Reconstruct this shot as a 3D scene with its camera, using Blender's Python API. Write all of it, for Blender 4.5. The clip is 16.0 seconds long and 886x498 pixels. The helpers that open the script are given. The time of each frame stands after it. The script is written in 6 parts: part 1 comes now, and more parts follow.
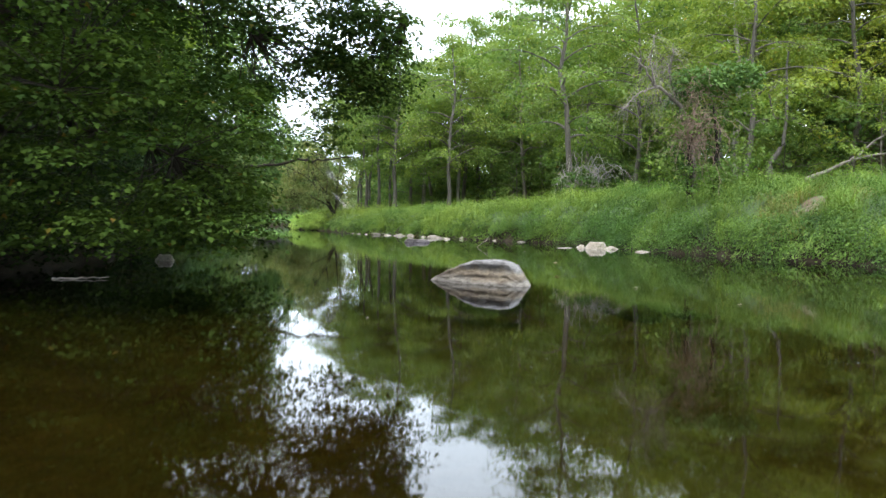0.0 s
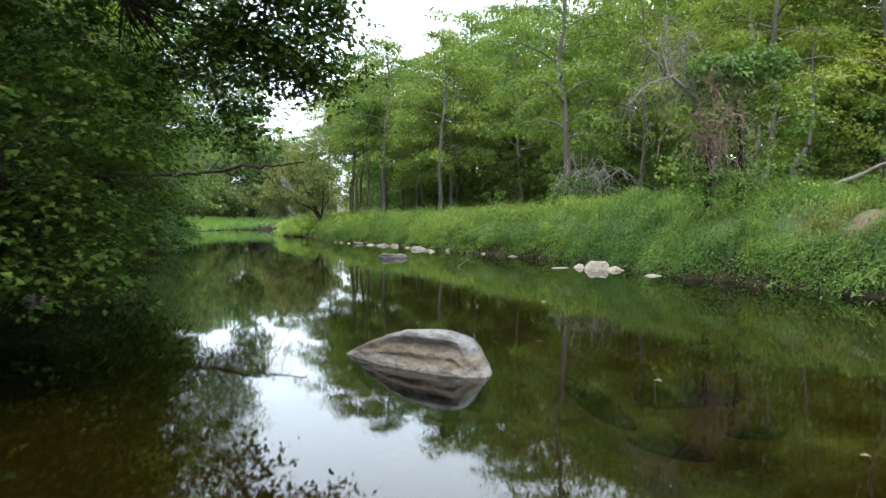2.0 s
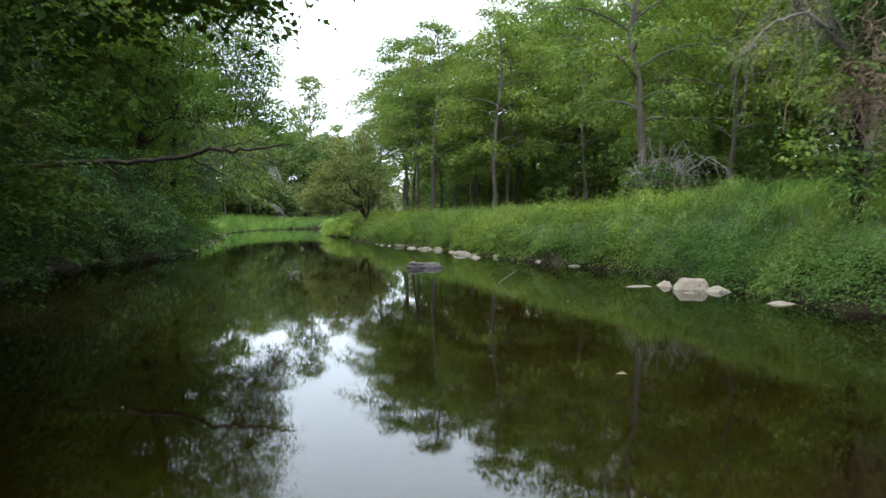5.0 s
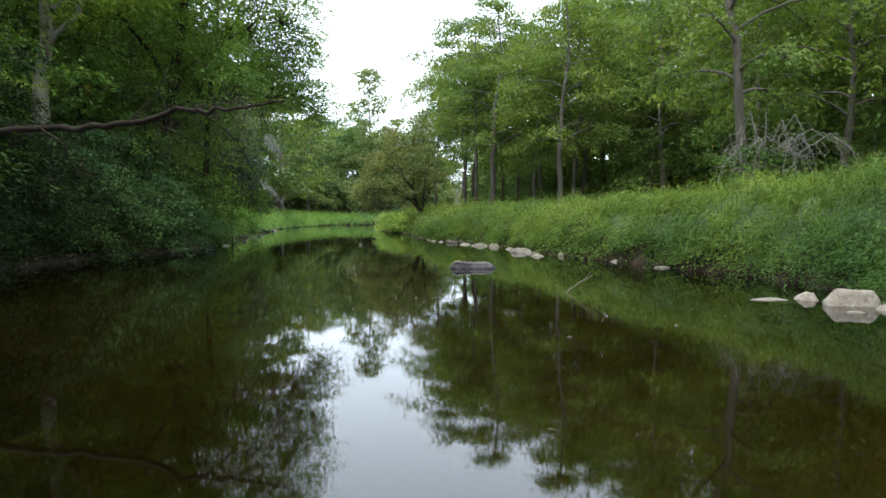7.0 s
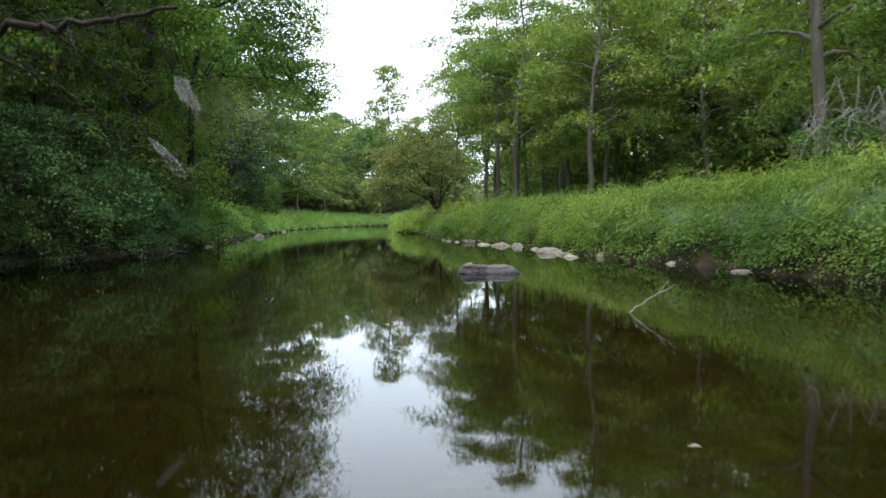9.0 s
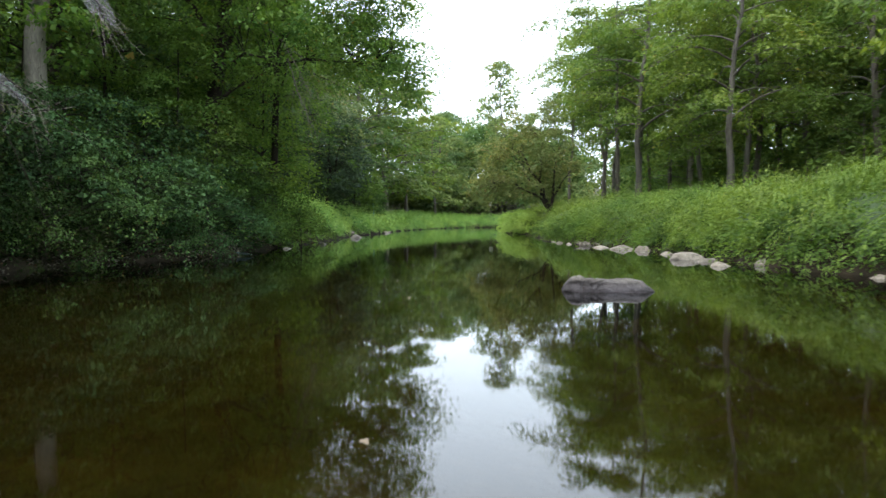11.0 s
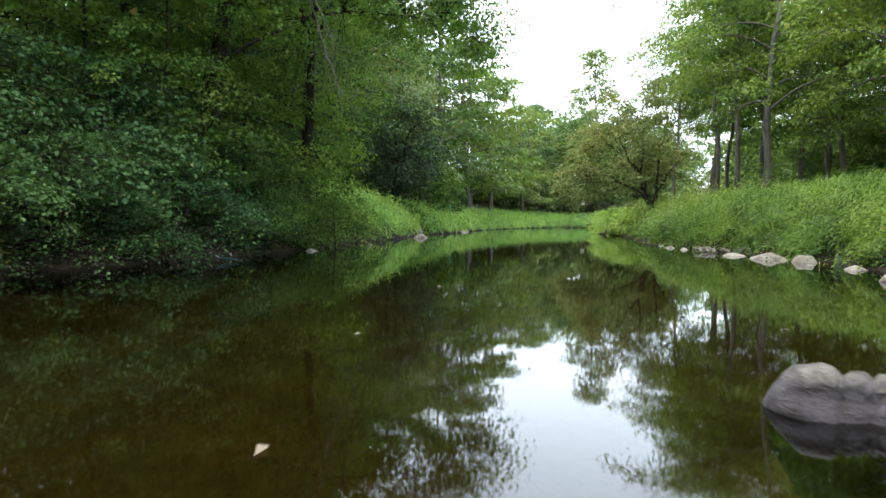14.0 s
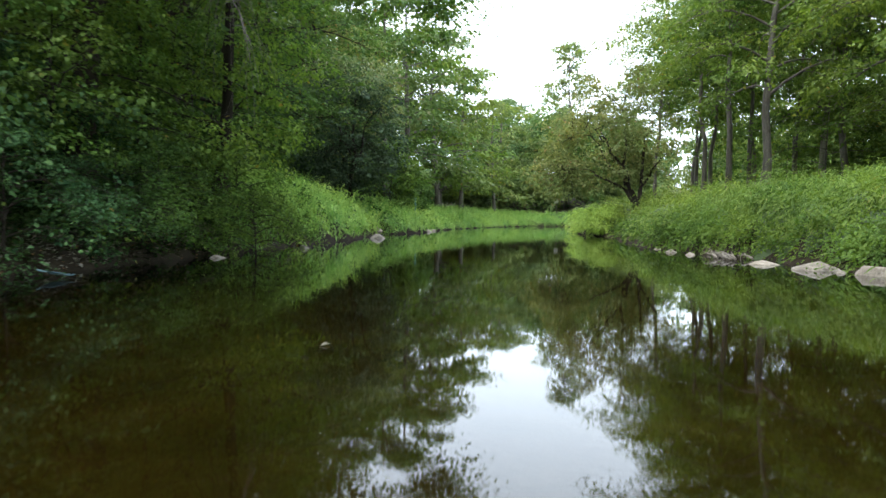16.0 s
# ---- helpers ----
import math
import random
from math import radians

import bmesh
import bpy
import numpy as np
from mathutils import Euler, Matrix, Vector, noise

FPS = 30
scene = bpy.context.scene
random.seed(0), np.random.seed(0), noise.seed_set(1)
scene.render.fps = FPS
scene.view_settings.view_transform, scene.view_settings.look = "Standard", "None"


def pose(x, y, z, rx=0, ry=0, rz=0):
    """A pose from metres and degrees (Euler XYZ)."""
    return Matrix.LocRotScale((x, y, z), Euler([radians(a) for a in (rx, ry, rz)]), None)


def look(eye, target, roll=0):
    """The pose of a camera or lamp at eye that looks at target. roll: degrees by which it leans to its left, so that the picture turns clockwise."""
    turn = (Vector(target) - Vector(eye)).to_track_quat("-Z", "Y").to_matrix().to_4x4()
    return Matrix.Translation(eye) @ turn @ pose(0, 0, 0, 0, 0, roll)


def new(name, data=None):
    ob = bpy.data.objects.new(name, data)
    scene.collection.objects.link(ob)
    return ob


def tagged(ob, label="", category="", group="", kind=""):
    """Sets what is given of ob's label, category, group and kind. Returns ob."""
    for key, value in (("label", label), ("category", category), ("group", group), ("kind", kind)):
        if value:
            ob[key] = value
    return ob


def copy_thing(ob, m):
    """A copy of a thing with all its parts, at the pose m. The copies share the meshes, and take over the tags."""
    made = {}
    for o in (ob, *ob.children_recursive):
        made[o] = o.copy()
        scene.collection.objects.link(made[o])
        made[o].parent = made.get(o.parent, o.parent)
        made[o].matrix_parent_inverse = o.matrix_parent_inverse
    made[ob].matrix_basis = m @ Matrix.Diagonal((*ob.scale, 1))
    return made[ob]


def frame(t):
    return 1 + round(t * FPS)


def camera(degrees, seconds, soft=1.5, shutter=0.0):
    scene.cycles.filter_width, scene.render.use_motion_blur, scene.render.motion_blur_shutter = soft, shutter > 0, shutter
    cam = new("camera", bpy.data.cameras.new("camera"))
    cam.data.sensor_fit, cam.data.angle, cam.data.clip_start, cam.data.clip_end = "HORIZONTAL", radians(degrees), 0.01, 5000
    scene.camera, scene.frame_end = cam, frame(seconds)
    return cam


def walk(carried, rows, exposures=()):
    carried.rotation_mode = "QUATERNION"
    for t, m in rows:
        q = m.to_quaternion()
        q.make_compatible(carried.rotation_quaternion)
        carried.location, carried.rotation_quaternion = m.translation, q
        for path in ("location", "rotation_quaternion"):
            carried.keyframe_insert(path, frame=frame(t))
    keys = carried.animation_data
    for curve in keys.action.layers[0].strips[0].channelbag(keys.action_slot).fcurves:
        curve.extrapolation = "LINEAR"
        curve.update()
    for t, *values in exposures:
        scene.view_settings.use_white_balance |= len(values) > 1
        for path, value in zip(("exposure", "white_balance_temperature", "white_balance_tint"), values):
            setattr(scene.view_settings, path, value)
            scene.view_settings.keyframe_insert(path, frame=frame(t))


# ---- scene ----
cam = camera(66.4, 16.0, soft=1.5, shutter=0.5)
PATH = [
    (0, (0.031, -0.03, 0.84), (0.003, 1.968, 0.759), 0.3),
    (0.5, (0.237, 0.866, 1.046), (0.207, 2.864, 0.966), 0.2),
    (1, (0.421, 1.702, 1.237), (0.391, 3.7, 1.157), 0.2),
    (1.5, (0.591, 2.484, 1.259), (0.559, 4.482, 1.179), 0.2),
    (2, (0.748, 3.256, 1.267), (0.714, 5.254, 1.187), 0.1),
    (2.5, (0.862, 3.995, 1.28), (0.83, 5.993, 1.198), 0.4),
    (3, (0.964, 4.804, 1.279), (0.932, 6.802, 1.2), 0.4),
    (3.2, (1.001, 5.123, 1.263), (0.965, 7.121, 1.188), 0.3),
    (5.3, (1.265, 8.494, 1.332), (1.011, 10.476, 1.247), 0.2),
    (5.5, (1.251, 8.855, 1.328), (0.978, 10.834, 1.244), 0.3),
    (6, (1.225, 9.792, 1.291), (0.898, 11.763, 1.205), 0.3),
    (6.5, (1.176, 10.722, 1.218), (0.794, 12.683, 1.131), 0.2),
    (7, (1.084, 11.64, 1.151), (0.679, 13.597, 1.058), 0.2),
    (7.5, (0.939, 12.603, 1.095), (0.534, 14.559, 1.004), 0.2),
    (8, (0.798, 13.539, 1.031), (0.387, 15.494, 0.94), 0.1),
    (10.3, (0.304, 17.565, 0.837), (-0.354, 19.452, 0.756), -0.2),
    (10.5, (0.218, 17.89, 0.832), (-0.478, 19.763, 0.75), -0.2),
    (11, (0.028, 18.753, 0.827), (-0.766, 20.587, 0.746), -0.2),
    (11.5, (-0.156, 19.606, 0.814), (-1.036, 21.4, 0.733), -0.2),
    (12, (-0.382, 20.466, 0.797), (-1.296, 22.243, 0.715), 0.0),
    (12.5, (-0.634, 21.317, 0.775), (-1.576, 23.08, 0.693), 0.2),
    (13, (-0.893, 22.135, 0.785), (-1.87, 23.878, 0.703), 0.1),
    (13.5, (-1.263, 22.953, 0.755), (-2.277, 24.675, 0.674), 0.1),
    (14, (-1.596, 23.735, 0.735), (-2.627, 25.446, 0.653), 0.3),
    (14.5, (-1.964, 24.57, 0.715), (-2.998, 26.28, 0.635), 0.2),
    (15, (-2.313, 25.409, 0.723), (-3.346, 27.12, 0.641), 0.3),
    (15.5, (-2.687, 26.26, 0.719), (-3.686, 27.991, 0.636), 0.4),
    (16, (-3.059, 27.095, 0.729), (-4.02, 28.847, 0.643), 0.4),
]
EXPOSURES = [(0, 1.85), (0.6, 1.66), (1.2, 1.66), (2, 1.66), (3, 1.54), (5.5, 1.25), (8, 1.3), (11, 1.46), (13.5, 1.74), (15, 1.77), (16, 1.68)]
walk(cam, [(t, look(eye, target, roll)) for t, eye, target, roll in PATH], EXPOSURES)

# world, sun and exposure
SUN_EL, SUN_AZ = 66.0, 200.0   # azimuth clockwise from +y
world = bpy.data.worlds.new("overcast_sky")
scene.world = world
world.use_nodes = True
wn = world.node_tree
wn.nodes.clear()
w_out = wn.nodes.new("ShaderNodeOutputWorld")
w_bg = wn.nodes.new("ShaderNodeBackground")
w_sky = wn.nodes.new("ShaderNodeTexSky")
w_sky.sky_type = "NISHITA"
w_sky.sun_disc = False
w_sky.sun_elevation, w_sky.sun_rotation = radians(SUN_EL), radians(SUN_AZ)
w_sky.air_density, w_sky.dust_density = 1.0, 3.0
w_mix = wn.nodes.new("ShaderNodeMix")
w_mix.data_type = "RGBA"
w_mix.inputs["Factor"].default_value = 0.82
w_mix.inputs["B"].default_value = (19.6, 22.0, 24.4, 1)   # cloud cover
wn.links.new(w_sky.outputs[0], w_mix.inputs["A"])
wn.links.new(w_mix.outputs["Result"], w_bg.inputs["Color"])
w_bg.inputs["Strength"].default_value = 0.065
wn.links.new(w_bg.outputs[0], w_out.inputs[0])
sun_data = bpy.data.lights.new("sun", "SUN")
sun_data.energy, sun_data.angle, sun_data.color = 1.5, radians(40), (1.0, 0.95, 0.85)
sun = new("sun", sun_data)
sun.rotation_euler = (radians(90 - SUN_EL), 0, radians(180 - SUN_AZ))   # shines from the left rear


# ---------------------------------------------------------------- materials
def node_mat(name):
    m = bpy.data.materials.new(name)
    m.use_nodes = True
    nt = m.node_tree
    nt.nodes.clear()
    out = nt.nodes.new("ShaderNodeOutputMaterial")
    return m, nt, out


def add(nt, kind, **values):
    n = nt.nodes.new(kind)
    for key, value in values.items():
        n.inputs[key.replace("_", " ")].default_value = value
    return n


def ramp(nt, fac, stops):
    n = nt.nodes.new("ShaderNodeValToRGB")
    while len(n.color_ramp.elements) < len(stops):
        n.color_ramp.elements.new(0.5)
    for e, (p, c) in zip(n.color_ramp.elements, stops):
        e.position, e.color = p, (*c, 1)
    nt.links.new(fac, n.inputs[0])
    return n.outputs[0]


def mixed(nt, a, b, fac, blend="MIX"):
    n = nt.nodes.new("ShaderNodeMix")
    n.data_type, n.blend_type = "RGBA", blend
    for socket, value in (("Factor", fac), ("A", a), ("B", b)):
        if isinstance(value, (int, float)):
            n.inputs[socket].default_value = value
        elif isinstance(value, tuple):
            n.inputs[socket].default_value = (*value, 1)
        else:
            nt.links.new(value, n.inputs[socket])
    return n.outputs["Result"]


def textured(name, stops, scale, rough=0.85, bump=0.3, stretch=(1, 1, 1), fine=None, spots=None, bump_dist=0.02):
    """A surface of two noises: a broad one through a colour ramp, and a fine grain; spots: (colour, scale, threshold)."""
    m, nt, out = node_mat(name)
    tc = nt.nodes.new("ShaderNodeTexCoord")
    mp = nt.nodes.new("ShaderNodeMapping")
    mp.inputs["Scale"].default_value = stretch
    nt.links.new(tc.outputs["Object"], mp.inputs[0])
    broad = add(nt, "ShaderNodeTexNoise", Scale=scale, Detail=6.0, Roughness=0.6)
    grain = add(nt, "ShaderNodeTexNoise", Scale=fine or scale * 9, Detail=4.0, Roughness=0.65)
    for n in (broad, grain):
        nt.links.new(mp.outputs[0], n.inputs["Vector"])
    col = ramp(nt, broad.outputs["Fac"], stops)
    g = ramp(nt, grain.outputs["Fac"], [(0.3, (0.62, 0.62, 0.62)), (0.7, (1.15, 1.15, 1.15))])
    col = mixed(nt, col, g, 1.0, "MULTIPLY")
    if spots:
        sp = add(nt, "ShaderNodeTexNoise", Scale=spots[1], Detail=5.0)
        nt.links.new(tc.outputs["Object"], sp.inputs["Vector"])
        f = ramp(nt, sp.outputs["Fac"], [(spots[2], (0, 0, 0)), (spots[2] + 0.08, (1, 1, 1))])
        col = mixed(nt, col, spots[0], f)
    oi = nt.nodes.new("ShaderNodeObjectInfo")
    v = ramp(nt, oi.outputs["Random"], [(0, (0.85, 0.85, 0.85)), (1, (1.15, 1.12, 1.08))])
    col = mixed(nt, col, v, 1.0, "MULTIPLY")
    b = add(nt, "ShaderNodeBsdfPrincipled", Roughness=rough)
    nt.links.new(col, b.inputs["Base Color"])
    hsum = nt.nodes.new("ShaderNodeMath")
    hsum.operation = "ADD"
    nt.links.new(broad.outputs["Fac"], hsum.inputs[0])
    nt.links.new(grain.outputs["Fac"], hsum.inputs[1])
    bp = add(nt, "ShaderNodeBump", Strength=bump, Distance=bump_dist)
    nt.links.new(hsum.outputs[0], bp.inputs["Height"])
    nt.links.new(bp.outputs[0], b.inputs["Normal"])
    nt.links.new(b.outputs[0], out.inputs[0])
    return m


def leafy(name, dark, light, odd=None, thin=0.4, rough=0.6, odd_at=0.95, sheen=0.16, vary=0.3, span=(0.4, 0.85)):
    """Leaves: each one its own shade between dark and light, some of the odd colour, with light shining through."""
    m, nt, out = node_mat(name)
    geo = nt.nodes.new("ShaderNodeNewGeometry")
    oi = nt.nodes.new("ShaderNodeObjectInfo")
    tc = nt.nodes.new("ShaderNodeTexCoord")
    clump = add(nt, "ShaderNodeTexNoise", Scale=0.9, Detail=4.0)
    nt.links.new(tc.outputs["Object"], clump.inputs["Vector"])
    patch = add(nt, "ShaderNodeTexNoise", Scale=0.33, Detail=2.0)
    nt.links.new(tc.outputs["Object"], patch.inputs["Vector"])
    s1 = nt.nodes.new("ShaderNodeMath")
    s1.operation = "MULTIPLY_ADD"
    nt.links.new(geo.outputs["Random Per Island"], s1.inputs[0])
    s1.inputs[1].default_value = vary
    nt.links.new(clump.outputs["Fac"], s1.inputs[2])
    col = ramp(nt, s1.outputs[0], [(span[0], dark), (span[1], light)])
    if odd:
        f = ramp(nt, geo.outputs["Random Per Island"], [(odd_at, (0, 0, 0)), (min(odd_at + 0.02, 1), (1, 1, 1))])
        col = mixed(nt, col, odd, f)
    v = ramp(nt, oi.outputs["Random"], [(0, (0.78, 0.85, 0.8)), (0.5, (1, 1, 1)), (1, (1.3, 1.15, 0.9))])
    col = mixed(nt, col, v, 1.0, "MULTIPLY")
    drift = ramp(nt, patch.outputs["Fac"], [(0.34, (0.72, 0.82, 0.85)), (0.5, (1, 1, 1)), (0.66, (1.16, 1.08, 0.97))])
    col = mixed(nt, col, drift, 1.0, "MULTIPLY")
    b = add(nt, "ShaderNodeBsdfPrincipled", Roughness=rough)
    b.inputs["Specular IOR Level"].default_value = sheen
    nt.links.new(col, b.inputs["Base Color"])
    tr = nt.nodes.new("ShaderNodeBsdfTranslucent")
    nt.links.new(mixed(nt, col, (1.3, 1.35, 0.6), 1.0, "MULTIPLY"), tr.inputs[0])
    mx = nt.nodes.new("ShaderNodeMixShader")
    mx.inputs[0].default_value = thin
    nt.links.new(b.outputs[0], mx.inputs[1])
    nt.links.new(tr.outputs[0], mx.inputs[2])
    nt.links.new(mx.outputs[0], out.inputs[0])
    return m


def water_mat():
    m, nt, out = node_mat("creek_water")
    tc = nt.nodes.new("ShaderNodeTexCoord")
    mp = nt.nodes.new("ShaderNodeMapping")
    mp.inputs["Scale"].default_value = (1.0, 0.6, 1.0)
    nt.links.new(tc.outputs["Object"], mp.inputs[0])
    n1 = add(nt, "ShaderNodeTexNoise", Scale=1.3, Detail=3.0)
    n2 = add(nt, "ShaderNodeTexNoise", Scale=0.25, Detail=2.0)
    for n in (n1, n2):
        nt.links.new(mp.outputs[0], n.inputs["Vector"])
    mul = nt.nodes.new("ShaderNodeMath")
    mul.operation = "MULTIPLY"
    nt.links.new(n1.outputs["Fac"], mul.inputs[0])
    nt.links.new(n2.outputs["Fac"], mul.inputs[1])
    bp = add(nt, "ShaderNodeBump", Strength=0.15, Distance=0.02)
    nt.links.new(mul.outputs[0], bp.inputs["Height"])
    fr = add(nt, "ShaderNodeFresnel", IOR=1.46)
    nt.links.new(bp.outputs[0], fr.inputs["Normal"])
    tr = nt.nodes.new("ShaderNodeBsdfTransparent")
    tr.inputs[0].default_value = (0.285, 0.25, 0.12, 1)
    gl = add(nt, "ShaderNodeBsdfAnisotropic", Roughness=0.03)
    gl.inputs["Color"].default_value = (0.95, 0.97, 1, 1)
    nt.links.new(bp.outputs[0], gl.inputs["Normal"])
    mx = nt.nodes.new("ShaderNodeMixShader")
    nt.links.new(fr.outputs[0], mx.inputs[0])
    nt.links.new(tr.outputs[0], mx.inputs[1])
    nt.links.new(gl.outputs[0], mx.inputs[2])
    nt.links.new(mx.outputs[0], out.inputs[0])
    return m


WATER = water_mat()
SILT = textured("stream_bed_silt", [(0.3, (0.055, 0.046, 0.025)), (0.55, (0.1, 0.083, 0.046)), (0.75, (0.155, 0.126, 0.072))], 1.2, bump=0.4)
LITTER = textured("forest_floor_litter", [(0.3, (0.04, 0.03, 0.018)), (0.55, (0.07, 0.06, 0.03)), (0.75, (0.06, 0.09, 0.03))], 0.8, bump=0.6)
# soil colour darkened to hold the shade between hummocks
TURF = textured("turf_soil", [(0.3, (0.02, 0.04, 0.011)), (0.6, (0.034, 0.066, 0.018)), (0.8, (0.05, 0.058, 0.024))], 1.1, bump=0.6)
# wet mud, blackened further for the shaded gap under overhanging plants
MUD = textured("bank_mud", [(0.3, (0.012, 0.01, 0.007)), (0.7, (0.032, 0.026, 0.017))], 2.0, rough=0.95, bump=0.6)
for n in MUD.node_tree.nodes:
    if n.type == "BSDF_PRINCIPLED":
        n.inputs["Specular IOR Level"].default_value = 0.08   # damp, dull mud
EARTH = textured("bare_red_earth", [(0.3, (0.06, 0.038, 0.025)), (0.7, (0.13, 0.08, 0.052))], 3.0, bump=0.6, spots=((0.06, 0.09, 0.03), 4.0, 0.55))
BARK = textured("grey_brown_bark", [(0.3, (0.05, 0.044, 0.036)), (0.6, (0.11, 0.1, 0.083)), (0.8, (0.17, 0.155, 0.13))], 5.0, bump=0.9, stretch=(1, 1, 0.16), spots=((0.075, 0.09, 0.055), 1.3, 0.62))
PALE_BARK = textured("pale_bark", [(0.3, (0.14, 0.13, 0.11)), (0.6, (0.27, 0.25, 0.22)), (0.8, (0.36, 0.34, 0.3))], 4.0, bump=0.8, stretch=(1, 1, 0.2), spots=((0.08, 0.09, 0.06), 1.6, 0.6))
DARK_BARK = textured("dark_wet_bark", [(0.3, (0.014, 0.012, 0.01)), (0.7, (0.042, 0.035, 0.028))], 5.0, bump=0.9, stretch=(1, 1, 0.2))
for n in DARK_BARK.node_tree.nodes:
    if n.type == "BSDF_PRINCIPLED":
        n.inputs["Specular IOR Level"].default_value = 0.1
DEAD_WOOD = textured("weathered_dead_wood", [(0.3, (0.1, 0.088, 0.074)), (0.7, (0.24, 0.215, 0.185))], 5.0, bump=0.6, stretch=(1, 1, 0.2))
SILVER_WOOD = textured("silvered_dead_wood", [(0.3, (0.16, 0.15, 0.135)), (0.7, (0.34, 0.32, 0.29))], 5.0, bump=0.6, stretch=(1, 1, 0.2))
VINE = textured("dry_vine", [(0.3, (0.15, 0.105, 0.078)), (0.7, (0.3, 0.215, 0.165))], 6.0, bump=0.4)

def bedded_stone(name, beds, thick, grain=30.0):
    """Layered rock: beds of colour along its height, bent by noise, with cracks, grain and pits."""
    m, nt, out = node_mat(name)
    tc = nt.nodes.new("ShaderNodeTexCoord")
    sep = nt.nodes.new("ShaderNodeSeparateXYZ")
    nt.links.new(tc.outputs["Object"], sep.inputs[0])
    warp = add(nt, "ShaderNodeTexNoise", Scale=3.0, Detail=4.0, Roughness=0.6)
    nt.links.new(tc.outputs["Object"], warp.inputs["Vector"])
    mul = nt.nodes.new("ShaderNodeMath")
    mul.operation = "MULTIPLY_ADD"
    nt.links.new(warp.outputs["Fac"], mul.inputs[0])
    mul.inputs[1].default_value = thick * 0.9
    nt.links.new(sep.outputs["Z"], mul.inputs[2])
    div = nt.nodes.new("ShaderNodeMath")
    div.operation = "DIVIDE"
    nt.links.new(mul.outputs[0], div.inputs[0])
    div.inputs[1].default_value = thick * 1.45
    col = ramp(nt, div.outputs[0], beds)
    mp = nt.nodes.new("ShaderNodeMapping")
    mp.inputs["Scale"].default_value = (1, 1, 2.4)
    mp.inputs["Rotation"].default_value = (0.1, 0.16, 0)
    nt.links.new(tc.outputs["Object"], mp.inputs[0])
    lam = add(nt, "ShaderNodeTexNoise", Scale=7.0, Detail=6.0, Roughness=0.7)
    fine = add(nt, "ShaderNodeTexNoise", Scale=grain, Detail=4.0, Roughness=0.7)
    vor = nt.nodes.new("ShaderNodeTexVoronoi")
    vor.feature = "DISTANCE_TO_EDGE"
    vor.inputs["Scale"].default_value = 1.5
    nt.links.new(mp.outputs[0], lam.inputs["Vector"])
    bent = nt.nodes.new("ShaderNodeVectorMath")
    bent.operation = "ADD"
    nt.links.new(mp.outputs[0], bent.inputs[0])
    nt.links.new(warp.outputs["Color"], bent.inputs[1])
    nt.links.new(bent.outputs[0], vor.inputs["Vector"])
    nt.links.new(tc.outputs["Object"], fine.inputs["Vector"])
    l2 = ramp(nt, lam.outputs["Fac"], [(0.32, (0.4, 0.38, 0.35)), (0.5, (0.95, 0.95, 0.95)), (0.68, (1.25, 1.24, 1.2))])
    f2 = ramp(nt, fine.outputs["Fac"], [(0.3, (0.84, 0.84, 0.84)), (0.7, (1.1, 1.1, 1.1))])
    c2 = ramp(nt, vor.outputs["Distance"], [(0.0, (0.7, 0.68, 0.65)), (0.012, (1, 1, 1))])
    w2 = ramp(nt, warp.outputs["Fac"], [(0.35, (0.68, 0.65, 0.63)), (0.62, (1.12, 1.12, 1.15))])
    for layer in (l2, f2, c2, w2):
        col = mixed(nt, col, layer, 1.0, "MULTIPLY")
    b = add(nt, "ShaderNodeBsdfPrincipled", Roughness=0.85)
    nt.links.new(col, b.inputs["Base Color"])
    hs = nt.nodes.new("ShaderNodeMath")
    hs.operation = "MULTIPLY_ADD"
    nt.links.new(fine.outputs["Fac"], hs.inputs[0])
    hs.inputs[1].default_value = 0.35
    nt.links.new(lam.outputs["Fac"], hs.inputs[2])
    bp = add(nt, "ShaderNodeBump", Strength=1.0, Distance=0.06)
    nt.links.new(hs.outputs[0], bp.inputs["Height"])
    bp2 = add(nt, "ShaderNodeBump", Strength=0.7, Distance=0.02)
    nt.links.new(c2, bp2.inputs["Height"])
    nt.links.new(bp.outputs[0], bp2.inputs["Normal"])
    nt.links.new(bp2.outputs[0], b.inputs["Normal"])
    nt.links.new(b.outputs[0], out.inputs[0])
    return m


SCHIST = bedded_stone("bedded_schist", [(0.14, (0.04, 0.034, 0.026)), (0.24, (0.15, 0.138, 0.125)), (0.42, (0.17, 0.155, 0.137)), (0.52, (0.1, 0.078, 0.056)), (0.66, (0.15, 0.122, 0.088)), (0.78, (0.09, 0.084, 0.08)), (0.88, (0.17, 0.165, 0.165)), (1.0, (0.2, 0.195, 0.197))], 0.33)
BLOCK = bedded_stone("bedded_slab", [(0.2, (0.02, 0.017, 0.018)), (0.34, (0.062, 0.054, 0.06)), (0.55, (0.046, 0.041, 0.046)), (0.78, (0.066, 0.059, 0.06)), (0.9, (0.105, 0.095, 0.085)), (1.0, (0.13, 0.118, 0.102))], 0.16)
PALE_STONE = textured("pale_shore_stone", [(0.3, (0.125, 0.108, 0.085)), (0.55, (0.23, 0.208, 0.178)), (0.75, (0.315, 0.292, 0.258))], 4.0, rough=0.85, bump=0.7, spots=((0.07, 0.06, 0.045), 3.0, 0.58))
DROWNED = textured("silted_slab_and_shadow", [(0.3, (0.018, 0.015, 0.009)), (0.7, (0.04, 0.032, 0.018))], 3.0, rough=0.9, bump=0.5)
